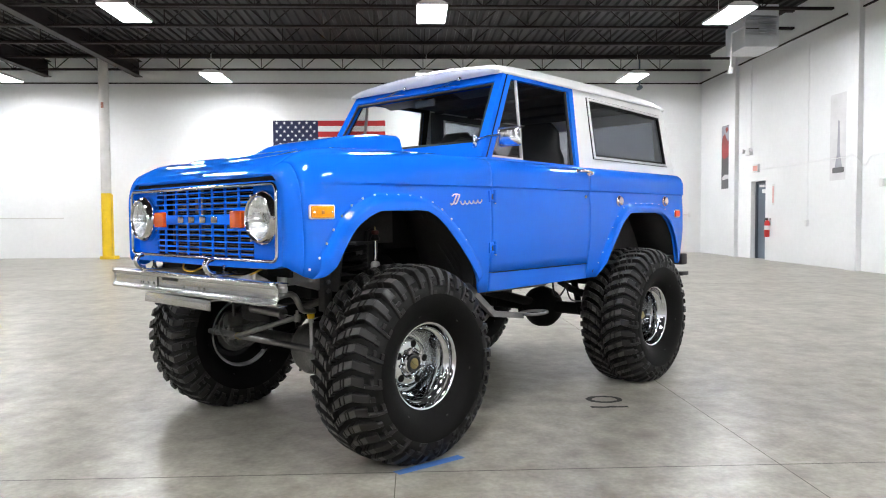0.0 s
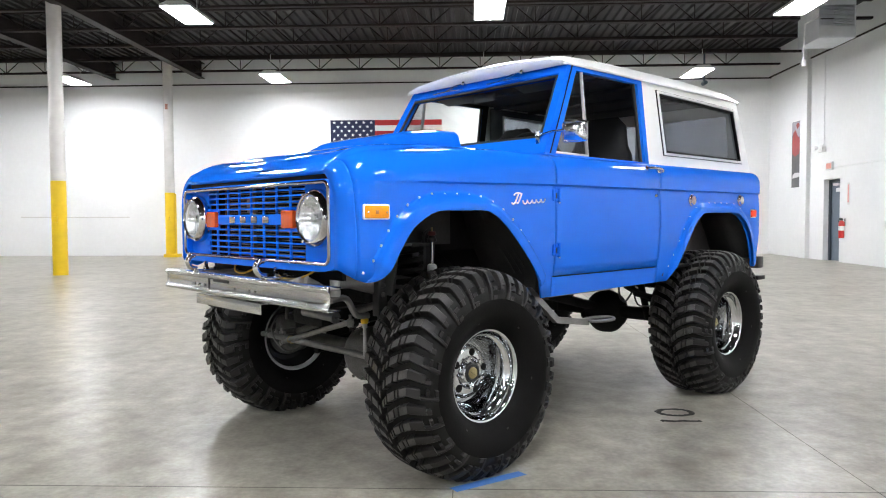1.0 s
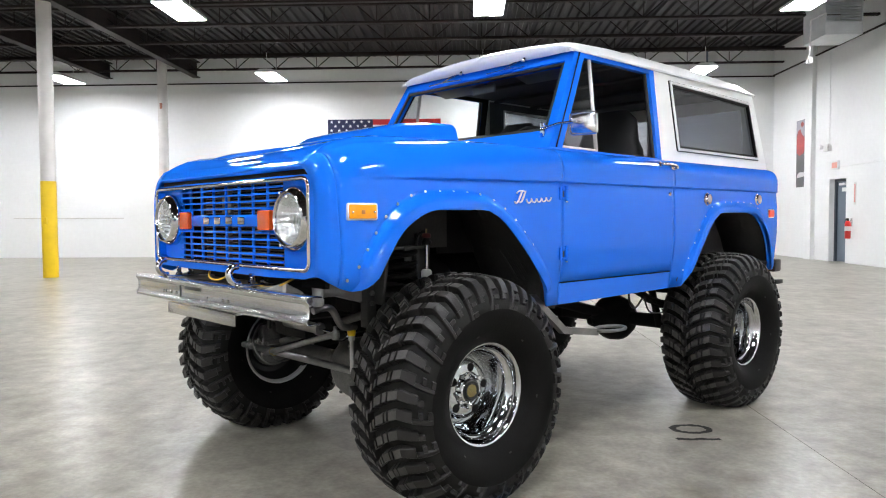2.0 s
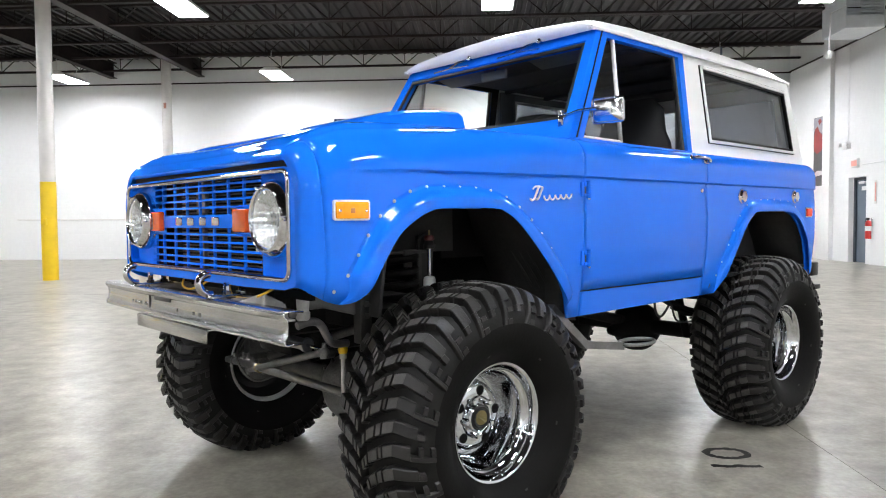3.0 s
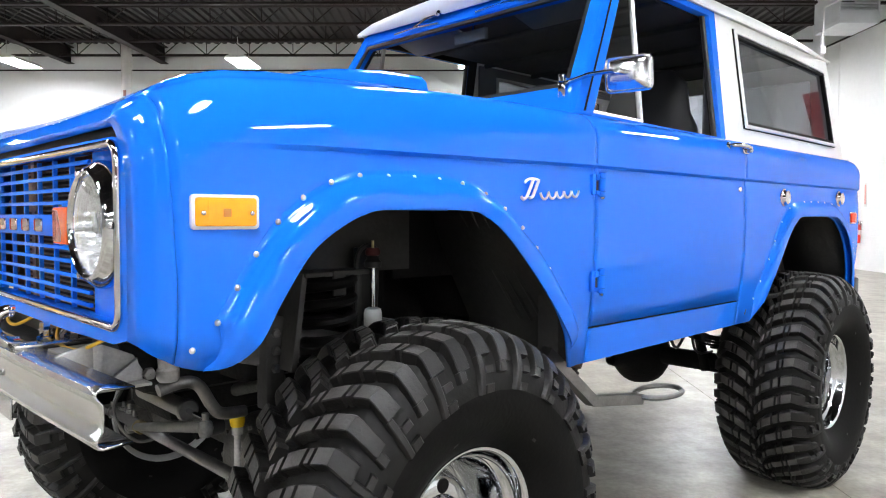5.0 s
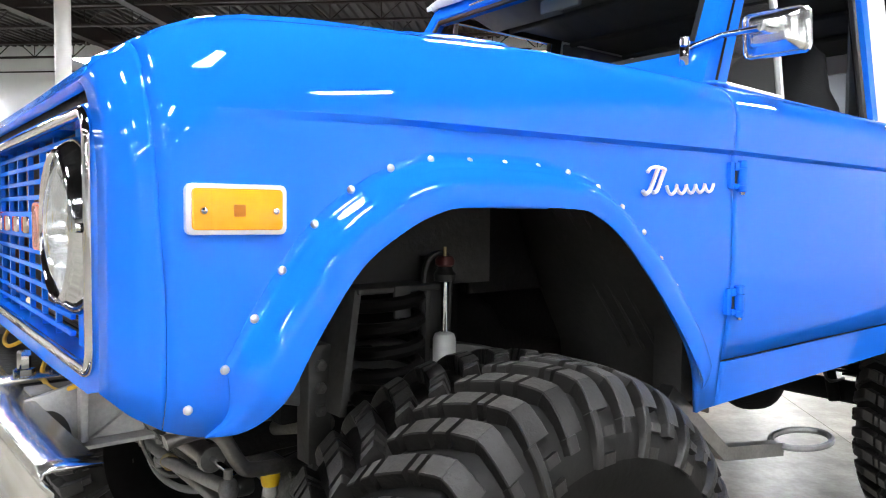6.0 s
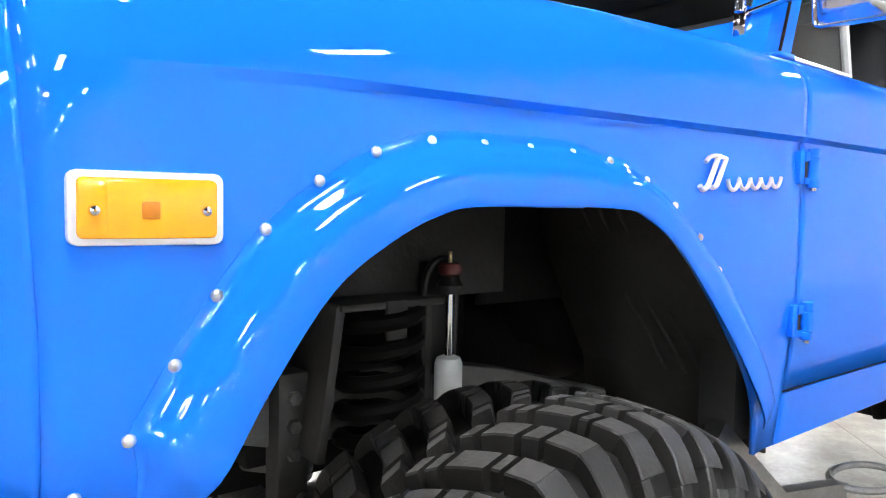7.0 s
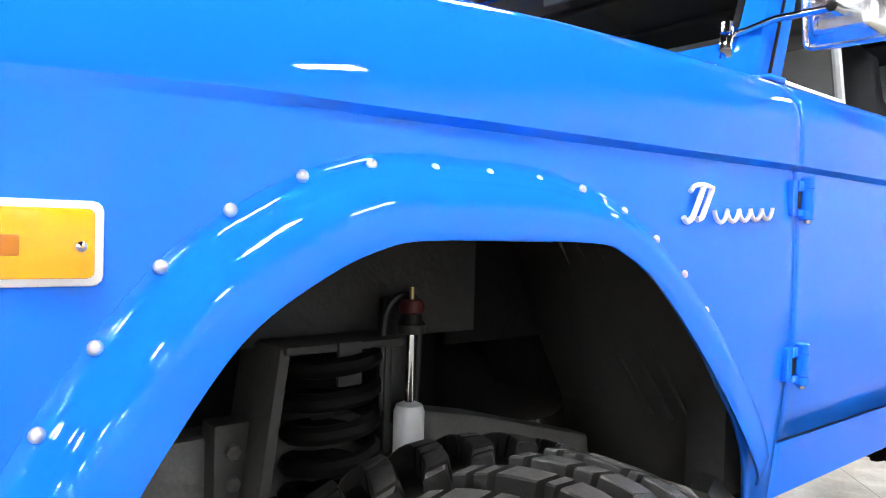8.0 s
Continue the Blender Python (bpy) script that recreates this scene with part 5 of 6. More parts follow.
part("tie_rod", tube(B(), [(-0.25, 0.58, 0.500), (-0.25, -0.58, 0.505)], 0.017, 12), BAREMETAL, car, "bare steel tie rod")
part("drag_link", tube(B(), [(-0.245, 0.42, 0.475), (-0.39, -0.435, 0.688)], 0.0135, 12), BAREMETAL, car, "grey steel drag link")
part("track_bar", tube(B(), [(-0.12, 0.45, 0.52), (-0.16, -0.40, 0.76)], 0.019, 12), GREYMETAL, car)
for p in ((-0.25, 0.56, 0.50), (-0.25, -0.56, 0.505), (-0.245, 0.42, 0.475), (-0.39, -0.445, 0.688)):
    part("ball_joint", lathe(B(), [(0.001, -0.022), (0.014, -0.020), (0.019, 0.0), (0.015, 0.014), (0.008, 0.020), (0.008, 0.036), (0.001, 0.036)], 14, "z", p), GREYMETAL, car)
part("pitman_arm", tube(B(), smooth_path([(-0.505, -0.455, 0.798), (-0.47, -0.455, 0.806), (-0.43, -0.452, 0.806), (-0.403, -0.45, 0.788), (-0.376, -0.45, 0.742), (-0.352, -0.45, 0.718), (-0.29, -0.45, 0.712)], 6), 0.0145, 12), BAREMETAL, car, "bent steel sway bar end")
part("sector_shaft", lathe(B(), [(0.001, 0.818), (0.020, 0.818), (0.025, 0.826), (0.025, 0.845), (0.021, 0.850), (0.024, 0.90), (0.034, 0.91)], 20, "z", (-0.485, -0.462, 0)), BRACKET, car, "grey steering sector shaft")
part("steering_box", box(B(), -0.58, -0.46, -0.43, -0.33, 0.82, 0.93, 0.02), UNDER, car)
damper = part("steering_damper", lathe(B(), [(0.001, 0.0), (0.020, 0.0), (0.023, 0.006), (0.023, 0.262), (0.019, 0.268), (0.001, 0.268)], 20, "y"), BAREMETAL, car, "grey steering damper", m=pose(-0.355, -0.275, 0.690, 2.0, 0, 2.4))
part("damper_collar", lathe(B(), [(0.012, -0.004), (0.026, -0.004), (0.029, 0.0), (0.029, 0.010), (0.0235, 0.013)], 20, "y"), BAREMETAL, damper, "bright end collar")
part("damper_rod", tube(B(), [(0, 0.0, 0), (0.004, -0.105, -0.004)], 0.0065, 10), CHROME, damper, "chrome damper rod")
part("rod_eye", lathe(B(), [(0.008, -0.016), (0.019, -0.016), (0.021, -0.010), (0.021, 0.010), (0.019, 0.016), (0.008, 0.016)], 16, "x", (-0.352, -0.420, 0.680)), BLACK, car, "black rod eye bushing")
for x, y, z in ((-0.235, 0.50, 0.515), (-0.238, 0.44, 0.520), (-0.240, 0.39, 0.505)):
    bm = lathe(B(), [(0.001, 0.030), (0.006, 0.030), (0.007, 0.012), (0.013, 0.011), (0.013, -0.004), (0.018, -0.006), (0.018, -0.014), (0.001, -0.014)], 8, "z", (x, y, z))
    part("castle_nut", bm, BAREMETAL, car, smooth=20)
part("brake_caliper", box(B(), -0.16, -0.05, 0.585, 0.655, 0.48, 0.60, 0.018), GREYMETAL, car, "cast brake caliper")
part("brake_hose", tube(B(), smooth_path([(-0.10, 0.60, 0.60), (-0.20, 0.55, 0.60), (-0.28, 0.47, 0.52), (-0.22, 0.42, 0.42), (-0.10, 0.40, 0.44)], 6), 0.006, 8), GREYMETAL, car, "grey brake hose")
part("rod_clamp", lathe(B(), [(0.0175, -0.014), (0.022, -0.013), (0.022, 0.013), (0.0175, 0.014)], 14, "y", (-0.256, 0.30, 0.503)), BRASS, car, "brass-coloured rod clamp")
part("link_bushing", lathe(B(), [(0.001, -0.016), (0.016, -0.015), (0.019, 0.0), (0.016, 0.015), (0.001, 0.016)], 16, "z", (-0.305, -0.44, 0.690)), YELLOW, car, "yellow bushing")
part("link_post", tube(B(), [(-0.305, -0.44, 0.674), (-0.305, -0.44, 0.655), (-0.305, -0.44, 0.654), (-0.305, -0.44, 0.52)], 0.014, 10, taper=(1, 1, 0.6, 0.6)), BRACKET, car)
for k, (x, z) in enumerate(((-0.66, 0.85), (-0.20, 0.80), (0.95, 0.74), (1.9, 0.76), (3.0, 0.76))):
    part("crossmember", box(B(), x - 0.05, x + 0.05, -0.37, 0.37, z - 0.04, z + 0.04, 0.008), UNDER, car)
for s in (-1, 1):
    bm = B()
    prism(bm, [(-0.748, 0.812), (-0.750, 0.892), (-0.70, 0.905), (-0.632, 0.922), (-0.556, 0.886), (-0.536, 0.850), (-0.536, 0.828)], "y", s * 0.440, s * 0.450, 0.002)
    box(bm, -0.742, -0.532, min(s * 0.440, s * 0.492), max(s * 0.440, s * 0.492), 0.822, 0.829, 0.002)
    br = part("bumper_bracket", bm, BRACKET, car, "light grey bumper bracket plate")
    part("bracket_rib", box(B(), -0.640, -0.628, min(s * 0.450, s * 0.476), max(s * 0.450, s * 0.476), 0.829, 0.921, 0.003), BRACKET, br)
    part("bracket_gusset", prism(B(), [(-0.622, 0.830), (-0.540, 0.830), (-0.552, 0.880)], "y", s * 0.450, s * 0.462, 0.003), BRACKET, br)
    part("bracket_hole", prism(B(), [(-0.72 + 0.06 * (1 - math.cos(a * math.pi / 12)) * 0.6, 0.833 + 0.05 * math.sin(a * math.pi / 12)) for a in range(13)], "y", s * 0.4495, s * 0.452), BLACK, br, "dark arched opening")
    part("bracket_bolt", lathe(B(), [(0.001, s * 0.012), (0.013, s * 0.011), (0.015, 0)], 6, "y", (-0.528, s * 0.462, 0.842)), BAREMETAL, br, smooth=20)
bm = box(B(), -0.45, 0.35, -0.24, 0.24, 0.72, 1.22, 0.05)
eng = part("engine_block", bm, UNDER, car, "oily dark engine block")
part("oil_pan", box(B(), -0.35, 0.30, -0.14, 0.14, 0.62, 0.74, 0.03), UNDER, eng)
bm = lathe(B(), [(0.001, 0.33), (0.20, 0.34), (0.19, 0.50), (0.12, 0.62), (0.10, 1.15), (0.001, 1.16)], 24, "x", (0, 0.0, 0.80))
part("gearbox", bm, UNDER, car)
part("transfer_case", box(B(), 1.0, 1.32, -0.20, 0.12, 0.60, 0.88, 0.05), UNDER, car, "dark transfer case")
part("rear_driveshaft", tube(B(), [(1.30, -0.04, 0.70), (2.18, 0.02, 0.50)], 0.035, 14), UNDER, car)
part("front_driveshaft", tube(B(), [(1.02, -0.15, 0.68), (0.22, -0.13, 0.48)], 0.03, 14), UNDER, car)
part("rear_axle", tube(B(), [(2.337, -0.70, ZC), (2.337, 0.70, ZC)], 0.048, 16), UNDER, car, "dark rear axle tube")
part("rear_differential", lathe(B(), [(0.03, -0.28), (0.05, -0.20), (0.10, -0.12), (0.155, -0.04), (0.165, 0.03), (0.14, 0.10), (0.09, 0.14), (0.001, 0.15)], 28, "x", (2.337, 0.02, ZC - 0.01)), UNDER, car, "dark rear differential housing")
part("exhaust_pipe", tube(B(), smooth_path([(0.3, 0.25, 0.72), (1.0, 0.28, 0.66), (1.7, 0.30, 0.68), (2.2, 0.34, 0.74), (3.0, 0.45, 0.68)], 6), 0.028, 12), GREYMETAL, car)
bm = B()
tube(bm, smooth_path([(1.72, -0.50, 0.74), (1.80, -0.46, 0.64), (1.90, -0.44, 0.60), (2.05, -0.42, 0.70), (2.10, -0.40, 0.80)], 6), 0.007, 7)
tube(bm, smooth_path([(1.85, -0.52, 0.74), (1.95, -0.50, 0.58), (2.20, -0.46, 0.54)], 6), 0.006, 7)
part("brake_line", bm, BLACK, car, "looped black brake hoses")
part("fuel_tank", box(B(), 2.62, 3.02, -0.34, 0.34, 0.62, 0.82, 0.03), UNDER, car)
# rear bumper
bm = B()
box(bm, 3.14, 3.24, -0.80, 0.80, 0.775, 0.865, 0.012)
box(bm, 3.10, 3.22, -0.82, -0.66, 0.69, 0.72, 0.004)
part("rear_bumper", bm, BLACK, car, "black rear bumper")
bm = B()
box(bm, 0.62, 3.08, -0.82, 0.82, 0.845, 0.862)
box(bm, 0.60, 0.62, -0.80, 0.80, 0.862, 1.49)
part("floor_pan", bm, UNDER, car, "dark floor pan", smooth=0)

# ---- cabin ----
def seat(y):
    root = part("seat", box(B(), 1.10, 1.60, y - 0.25, y + 0.25, 1.02, 1.16, 0.04), INTERIOR, car, "black vinyl bucket seat")
    bm = B()
    rows = []
    for i in range(12):
        t = i / 11
        z = 1.12 + 0.70 * t
        w = interp(t, [(0, 0.25), (0.45, 0.27), (0.62, 0.255), (0.74, 0.205), (0.92, 0.180), (1.0, 0.11)])
        x = 1.56 + 0.16 * t
        d = interp(t, [(0, 0.085), (0.6, 0.07), (1, 0.03)])
        rows.append([Vector((x + d * math.sin(a), y + w * math.copysign(abs(math.cos(a)) ** 0.6, math.cos(a)), z)) for a in [2 * math.pi * k / 24 for k in range(24)]])
    vs = loft(bm, rows, closed=True)
    bm.faces.new(vs[-1]), bm.faces.new(vs[0])
    bmesh.ops.recalc_face_normals(bm, faces=bm.faces)
    part("backrest", bm, INTERIOR, root)


for y in (-0.38, 0.38):
    seat(y)
bench = part("rear_seat", box(B(), 2.20, 2.65, -0.46, 0.46, 1.05, 1.18, 0.04), INTERIOR, car, "black rear bench seat")
part("rear_backrest", box(B(), 2.60, 2.72, -0.46, 0.46, 1.15, 1.50, 0.04), INTERIOR, bench)
dash = part("dashboard", box(B(), 0.69, 0.90, -0.70, 0.70, 1.34, 1.535, 0.03), INTERIOR, car, "black dashboard with a cowl")
part("instrument_hood", box(B(), 0.80, 0.93, -0.50, -0.22, 1.50, 1.575, 0.025), INTERIOR, dash)
C, ax = Vector((1.06, -0.37, 1.50)), Vector((0.82, 0, 0.57)).normalized()
e1, e2 = Vector((0, 1, 0)), ax.cross(Vector((0, 1, 0)))
ringp = [C + 0.195 * (math.cos(a * math.pi / 18) * e1 + math.sin(a * math.pi / 18) * e2) for a in range(37)]
sw = part("steering_wheel", tube(B(), ringp, 0.014, 10), INTERIOR, car, "black steering wheel")
bm = B()
for a in (0, 9, 27):
    tube(bm, [C - ax * 0.03, ringp[a]], 0.011, 8)
part("spokes", bm, INTERIOR, sw)
part("steering_column", tube(B(), [C - ax * 0.02, C - ax * 0.40], 0.028, 12), INTERIOR, sw)
mir = part("rear_view_mirror", box(B(), 0.995, 1.015, -0.06, 0.12, 1.905, 1.955, 0.008), TRIMGREY, car, "grey rear-view mirror")
part("mirror_stem", tube(B(), [(1.006, 0.02, 1.95), (1.02, 0.02, 2.0)], 0.007, 8), STEEL, mir)
for s in (-1, 1):
    part("sun_visor", box(B(), 1.02, 1.04, min(s * 0.16, s * 0.54), max(s * 0.16, s * 0.54), 1.85, 2.0, 0.01, Matrix.Translation((1.03, 0, 2.0)) @ pose(0, 0, 0, 0, -74, 0) @ Matrix.Translation((-1.03, 0, -2.0))), TRIMGREY, car, "grey folded sun visor")
    part("pillar_trim", box(B(), 1.70, 1.84, min(s * 0.630, s * 0.645), max(s * 0.630, s * 0.645), 1.5, 2.005, 0.008), TRIMGREY, car, "grey inner pillar trim")
    bm = B()
    box(bm, 1.72, 2.97, min(s * 0.635, s * 0.64), max(s * 0.635, s * 0.64), 1.96, 2.005)
    box(bm, 1.72, 3.04, min(s * 0.695, s * 0.70), max(s * 0.695, s * 0.70), 1.49, 1.585)
    part("inner_trim", bm, TRIMGREY, car, smooth=0)
    part("door_card", box(B(), 0.66, 1.62, min(s * 0.765, s * 0.785), max(s * 0.765, s * 0.785), 0.90, 1.49, 0.008), INTERIOR, doors[0 if s < 0 else 1], "black door card")
bm = B()
for x in (1.35, 1.75, 2.15, 2.55):
    tube(bm, [(x, -0.635, 2.004), (x, 0, 2.010), (x, 0.635, 2.004)], 0.012, 8)
part("roof_bow", bm, HEADLINER, hardtop)

# ---- hall fittings ----
def mounted(name, label, category, u, v, z):
    return empty(name, ROOM @ pose(u, v, z), label, category)


d = mounted("steel_door", "slate grey steel door in a dark steel frame", "door", U1, 15.07, 0)
bm = B()
box(bm, 0.13, 0.23, -0.388, -0.335, 0, 2.125, 0.004), box(bm, 0.13, 0.23, 0.345, 0.438, 0, 2.125, 0.004), box(bm, 0.13, 0.23, -0.335, 0.345, 2.06, 2.125, 0.004)
part("door_frame", bm, DOORDARK, d, "dark steel door frame", smooth=0)
part("door_leaf", box(B(), 0.165, 0.21, -0.333, 0.343, 0.01, 2.058, 0.004), DOORGREY, d, smooth=0)
part("door_handle", tube(B(), [(0.165, -0.28, 1.0), (0.11, -0.28, 1.0), (0.11, -0.16, 1.0)], 0.011, 8), STEEL, d)
part("door_closer", box(B(), 0.10, 0.165, -0.10, 0.16, 1.96, 2.02, 0.006), FIXTURE, d)
part("sign_panel", box(B(), 0.158, 0.164, -0.12, 0.12, 1.80, 1.90), FIXTURE, d, smooth=0)
part("back_panel", box(B(), 0.26, 0.29, -0.40, 0.43, 0.0, 2.12), DOORDARK, d, smooth=0)

x = mounted("fire_extinguisher", "red fire extinguisher hung on the white wall", "fire extinguisher", U1 - 0.10, 14.38, 0.62)
part("cylinder", lathe(B(), [(0.001, 0.0), (0.062, 0.0), (0.068, 0.015), (0.068, 0.36), (0.05, 0.42), (0.022, 0.44), (0.001, 0.44)], 20, "z"), EXTRED, x)
part("valve", box(B(), -0.025, 0.025, -0.02, 0.08, 0.44, 0.50, 0.008), BLACK, x)
part("hose", tube(B(), smooth_path([(0, 0.05, 0.46), (0, 0.12, 0.44), (0, 0.11, 0.25), (0, 0.085, 0.12)], 6), 0.012, 8), BLACK, x)
part("label_band", lathe(B(), [(0.0688, 0.19), (0.0688, 0.30)], 20, "z"), FLAGWHITE, x)
part("wall_hook", box(B(), 0.07, 0.10, -0.03, 0.03, 0.30, 0.50, 0.004), STEEL, x)
s = mounted("safety_sign", "narrow white sign with a red band above the extinguisher", "sign", U1 - 0.012, 14.25, 1.45)
part("sign_face", box(B(), 0, 0.008, -0.05, 0.05, 0, 0.55), FLAGWHITE, s, smooth=0)
part("sign_band", box(B(), -0.003, 0, -0.028, 0.028, 0.06, 0.50), material("faded_red", (0.72, 0.34, 0.32), 0.5, vary=0.3, scale=30), s, smooth=0)

e = mounted("exit_sign", "small white exit sign with red panel above door", "exit sign", U1 - 0.06, 15.15, 2.36)
part("sign_box", box(B(), 0, 0.058, -0.16, 0.16, 0, 0.22, 0.008), FIXTURE, e)
part("sign_glow", box(B(), -0.004, 0, -0.13, 0.13, 0.04, 0.18), material("exit_red", (0.80, 0.36, 0.30), 0.4, vary=0.05), e, smooth=0)
e = mounted("emergency_light", "white twin-head emergency light on the wall", "emergency light", U1 - 0.10, 15.55, 2.86)
part("battery_box", box(B(), 0, 0.098, -0.14, 0.14, 0, 0.14, 0.01), FIXTURE, e)
for y in (-0.19, 0.19):
    part("lamp_head", lathe(B(), [(0.001, -0.10), (0.055, -0.10), (0.06, -0.07), (0.035, 0.0), (0.001, 0.01)], 16, "x", (0.04, y, 0.12)), FIXTURE, e)
c = mounted("conduit", "thin white conduit run along the wall", "conduit", U1, 0, 0)
cond = B()
tube(cond, [(-0.02, 15.5, 3.0), (-0.02, 15.5, 5.4)], 0.010, 8)
tube(cond, [(-0.02, 15.0, 2.42), (-0.02, 12.0, 2.44), (-0.02, 11.0, 2.43)], 0.010, 8)
tube(cond, smooth_path([(-0.14, 10.9, 2.42), (-0.14, 10.6, 2.42), (-0.05, 10.4, 2.2), (-0.03, 10.2, 2.38), (-0.02, 9.4, 2.40)], 5), 0.010, 8)
tube(cond, [(-0.008, 12.62, 0.9), (-0.008, 12.62, 5.4)], 0.007, 8)
part("pipe_run", cond, WALLPAINT, c)
part("outlet_box", box(B(), -0.06, 0, 12.56, 12.68, 0.92, 1.06, 0.008), FIXTURE, c)
part("switch_box", box(B(), -0.06, 0, 9.80, 9.92, 1.74, 1.90, 0.008), FIXTURE, c)
c = mounted("wall_conduit", "thin conduit along the white back wall", "conduit", 0, V1, 0)
bm = B()
tube(bm, [(-14, -0.02, 1.27), (-10.4, -0.02, 1.25)], 0.014, 8)
tube(bm, [(7.0, -0.02, 1.24), (9.6, -0.02, 1.23)], 0.014, 8)
part("pipe_run", bm, COLPAINT, c)
part("outlet_box", box(B(), 9.58, 9.70, -0.06, 0, 1.15, 1.31, 0.008), FIXTURE, c)

bm = B()
box(bm, U1 - 0.05, U1 - 0.004, V0, V1, 5.475, 5.505)
box(bm, U0, U1, V1 - 0.05, V1 - 0.004, 5.455, 5.490)
structure("wall_ledger", bm, JOIST, "dark steel ledger angle along the wall head")

h = mounted("unit_heater", "grey louvred unit heater hung from the roof", "heater", 8.74, 12.9, 5.10)
bm = B()
box(bm, -0.40, 0.40, -0.48, 0.55, 0.0, 0.06, 0.01), box(bm, -0.40, 0.40, -0.48, 0.55, 0.90, 0.98, 0.01)
box(bm, -0.40, -0.37, -0.48, 0.55, 0.06, 0.90), box(bm, 0.37, 0.40, -0.48, 0.55, 0.06, 0.90), box(bm, -0.37, 0.37, 0.45, 0.55, 0.06, 0.90)
box(bm, -0.37, 0.37, -0.47, -0.44, 0.72, 0.90)
box(bm, -0.37, 0.37, -0.47, -0.44, 0.06, 0.26)
part("cabinet", bm, HEATER, h, smooth=0)
for k in range(8):
    part("louvre", box(B(), -0.37, 0.37, -0.02, 0.02, -0.004, 0.004, 0, Matrix.Translation((0, -0.45, 0.29 + 0.055 * k)) @ pose(0, 0, 0, 55)), HEATER, h, smooth=0)
part("hanger_rod", tube(B(), [(-0.3, 0, 0.96), (-0.3, 0, 1.18)], 0.01, 6), JOIST, h)
part("hanger_rod", tube(B(), [(0.3, 0, 0.96), (0.3, 0, 1.18)], 0.01, 6), JOIST, h)
part("flue", tube(B(), [(0.1, 0.3, 0.95), (0.1, 0.3, 1.2)], 0.10, 16), HEATER, h)
part("gas_pipe", tube(B(), [(-0.40, -0.50, 0.45), (-0.72, -0.50, 0.30), (-0.74, -0.50, -0.50)], 0.018, 8), FIXTURE, h, "white drop pipe")
part("pull_box", box(B(), -0.79, -0.69, -0.55, -0.45, -0.62, -0.48, 0.01), FIXTURE, h)

cm = mounted("security_camera", "small dark camera under the roof", "camera", 7.8, 18.5, 5.2)
part("camera_body", lathe(B(), [(0.001, -0.16), (0.06, -0.15), (0.07, 0.0), (0.06, 0.12), (0.001, 0.13)], 16, "y", (0, 0, 0.05)), DOORGREY, cm)
part("camera_pole", tube(B(), [(0, 0, 0.1), (0, 0, 1.0)], 0.03, 8), DOORGREY, cm)


def wave(u, z):
    return -0.02 - 0.012 * math.sin(u * 5.0 + z)


f = mounted("flag", "striped flag with a starred navy canton on the wall", "flag", -3.80, V1 - 0.01, 2.06)
W, Hh = 3.55, 2.24


def cloth(u0, u1, z0, z1, off, nu=16):
    bm = B()
    loft(bm, [[Vector((u0 + (u1 - u0) * i / nu, wave(u0 + (u1 - u0) * i / nu, z) - off, z)) for i in range(nu + 1)] for z in (z0, (z0 + z1) / 2, z1)])
    return bm


for k in range(13):
    part("stripe", cloth(0, W, Hh * k / 13, Hh * (k + 1) / 13, 0.0, 30), FLAGRED if k % 2 == 0 else FLAGWHITE, f)
part("canton", cloth(0, W * 0.40, Hh * 6 / 13, Hh, 0.004, 14), NAVY, f)
star = B()
star_pts = [(0.055 * (1 if i % 2 == 0 else 0.42) * math.sin(i * math.pi / 5), 0.055 * (1 if i % 2 == 0 else 0.40) * math.cos(i * math.pi / 5)) for i in range(10)]
prism(star, star_pts, "y", -0.003, 0.0)
first_star = None
for r in range(9):
    for q in range(6 if r % 2 == 0 else 5):
        u = W * 0.40 * ((q + 0.5) / 6 if r % 2 == 0 else (q + 1) / 6)
        z = Hh * 6 / 13 + Hh * 7 / 13 * (r + 0.6) / 9.2
        if first_star is None:
            first_star = part("star", star, FLAGWHITE, f, m=pose(u, wave(u, z) - 0.008, z), smooth=0)
        else:
            o = new("star", first_star.data)
            o.parent = f
            o.matrix_basis = pose(u, wave(u, z) - 0.008, z)

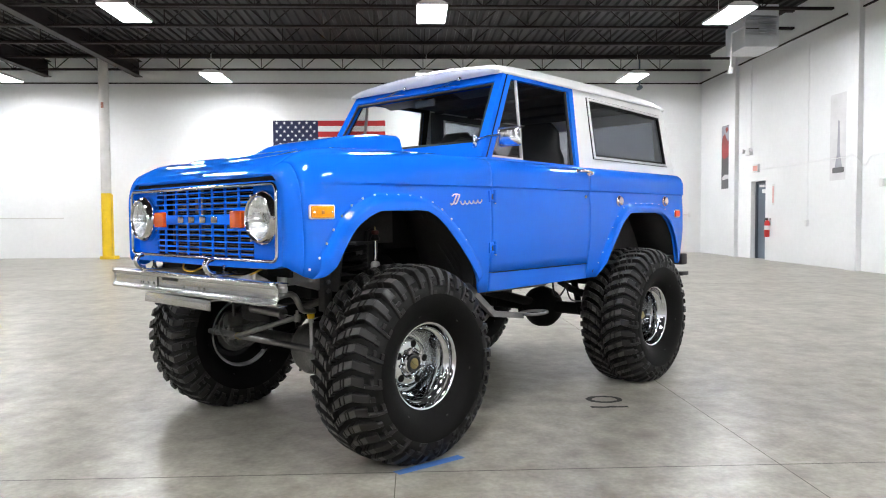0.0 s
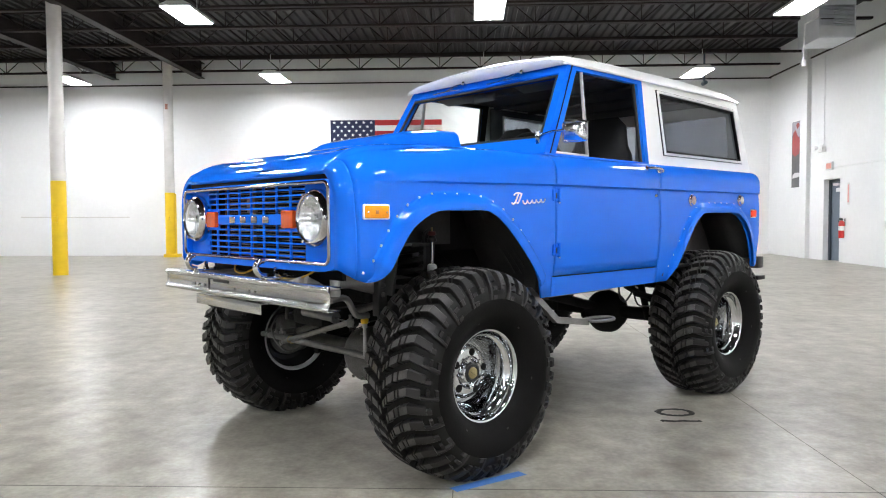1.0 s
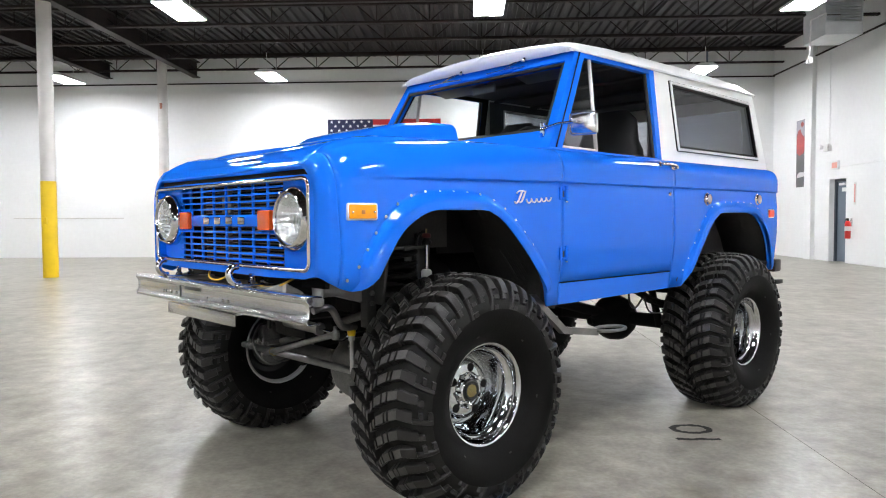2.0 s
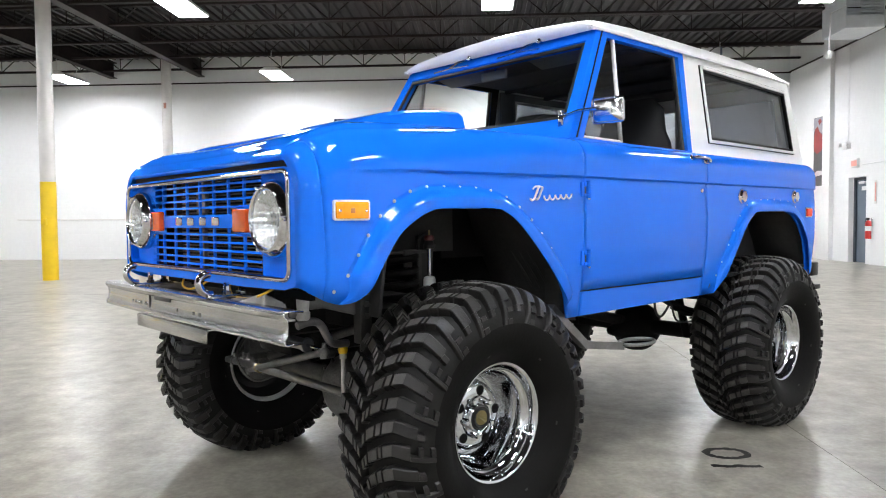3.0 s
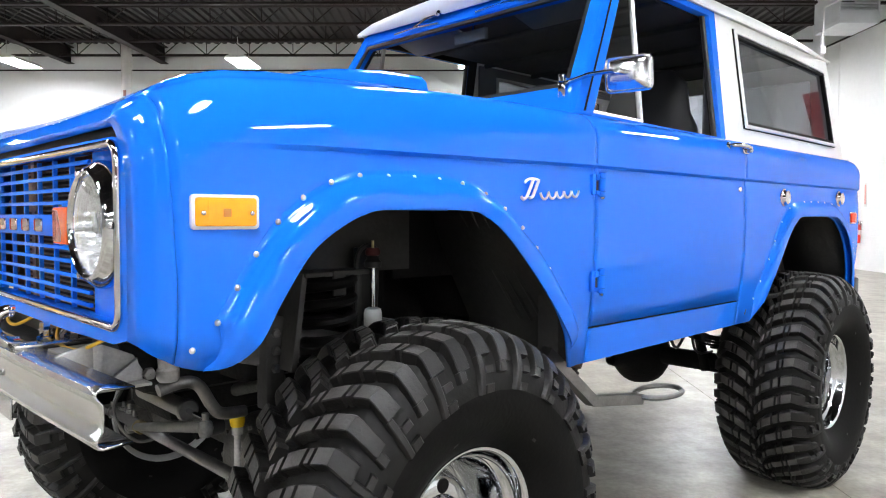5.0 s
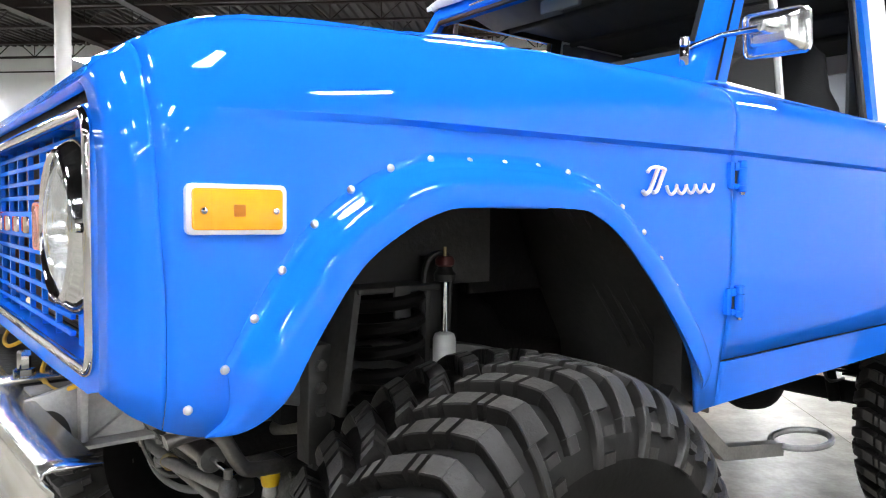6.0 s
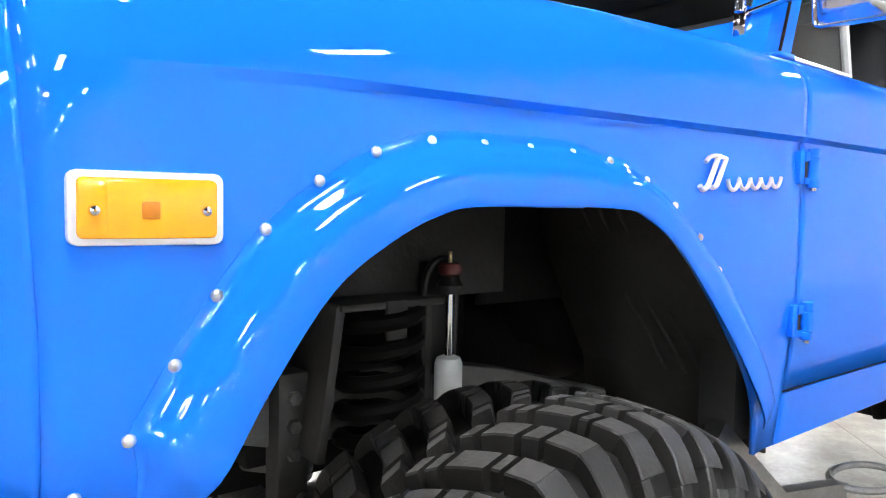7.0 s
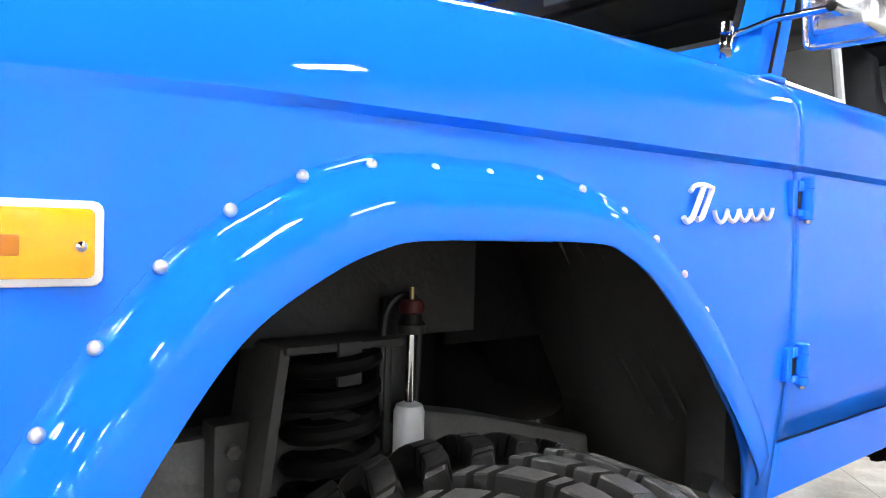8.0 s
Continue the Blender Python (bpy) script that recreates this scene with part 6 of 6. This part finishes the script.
for nm, lab, v0, z0, z1, cols in (("poster", "tall dark grey poster with a red shape on the wall", 17.08, 2.0, 3.88, 0), ("poster", "tall white poster with a grey tower shape", 11.39, 1.95, 3.85, 1), ("poster", "tall red poster on the white block wall", 5.75, 1.95, 3.85, 2)):
    p = mounted(nm, lab, "poster", U1 - 0.01, v0, z0)
    hgt = z1 - z0
    dark, red, pale = material("poster_black", (0.075, 0.072, 0.078), 0.4, vary=0.2, scale=4), material("poster_red", (0.30, 0.035, 0.03), 0.4, vary=0.3, scale=3), material("poster_white", (0.66, 0.65, 0.66), 0.4, vary=0.1, scale=3)
    grey = material("poster_grey", (0.33, 0.33, 0.38), 0.4, vary=0.2, scale=5)
    part("sheet", box(B(), 0.0, 0.006, -0.33, 0.33, 0, hgt), (dark, pale, red)[cols], p, smooth=0)
    if cols == 2:
        part("text_bar", box(B(), -0.006, -0.001, -0.2, 0.2, 0.30, 0.40), dark, p, smooth=0)
    elif cols:
        part("picture_shape", prism(B(), [(-0.16, 0.20), (0.16, 0.20), (0.05, 0.6), (0.02, 1.5), (0.0, 1.62), (-0.02, 1.5), (-0.05, 0.6)], "x", -0.004, -0.001), grey, p, smooth=0)
        part("text_bar", prism(B(), round_rect(-0.22, 0.22, 0.16, 0.28, 0.03), "x", -0.007, -0.005), dark, p, smooth=0)
        part("picture_shape", prism(B(), [(-0.06 + 0.13 * math.cos(a * math.pi / 12), 1.45 + 0.16 * math.sin(a * math.pi / 12)) for a in range(24)], "x", -0.010, -0.008), pale, p, smooth=0)
    else:
        part("picture_shape", prism(B(), [(-0.33, 1.87), (0.33, 1.87), (0.33, 1.50), (0.12, 1.58), (-0.10, 1.42), (-0.33, 1.50)], "x", -0.003, -0.001), grey, p, smooth=0)
        part("picture_shape", prism(B(), [(-0.20, 1.36), (-0.02, 1.47), (0.10, 1.64), (0.24, 1.58), (0.31, 1.30), (0.30, 0.98), (0.12, 0.88), (-0.10, 0.94), (-0.27, 1.10)], "x", -0.006, -0.004), red, p, smooth=0)
        part("picture_shape", prism(B(), [(-0.26, 0.30), (0.27, 0.26), (0.25, 0.36), (0.10, 0.42), (-0.12, 0.41), (-0.25, 0.36)], "x", -0.006, -0.004), pale, p, smooth=0)
        part("picture_shape", prism(B(), [(-0.14, 1.74), (0.0, 1.66), (0.08, 1.78), (-0.05, 1.84)], "x", -0.006, -0.004), red, p, smooth=0)

# floor marks
t = B()
loft(t, [[Vector((0.560, -0.890, 0.002)), Vector((0.526, -0.845, 0.002))], [Vector((0.875, -0.675, 0.002)), Vector((0.838, -0.632, 0.002))]])
tagged(part("floor_tape", t, TAPE, m=ROOM, smooth=0), "strip of blue masking tape on the concrete floor", "tape")
mk = empty("floor_number", ROOM @ pose(1.86, 0.32, 0.002), "black sprayed number 10 on the concrete floor", "floor marking")


def digit(kind):
    """Flat sprayed strokes, rough at their edges."""
    rng = random.Random(11)
    bm = B()
    if kind == "zero":
        line = [(0.098 * math.cos(a * math.pi / 20), 0.072 * math.sin(a * math.pi / 20)) for a in range(41)]
    else:
        line = [(-0.115 + 0.23 * k / 14, 0.004 * math.sin(k)) for k in range(15)]
    rows = []
    for i, (a, b) in enumerate(line):
        d = Vector((line[min(i + 1, len(line) - 1)][0] - line[max(i - 1, 0)][0], line[min(i + 1, len(line) - 1)][1] - line[max(i - 1, 0)][1], 0)).normalized()
        n = Vector((-d.y, d.x, 0)) * 0.018
        rows.append([Vector((a, b, 0)) + n * rng.uniform(0.75, 1.25), Vector((a, b, 0)) - n * rng.uniform(0.75, 1.25)])
    loft(bm, rows)
    return bm


part("numeral_zero", digit("zero"), MARKER, mk, m=pose(-0.02, 0.07, 0), smooth=0)
part("numeral_one", digit("one"), MARKER, mk, m=pose(-0.035, -0.115, 0), smooth=0)
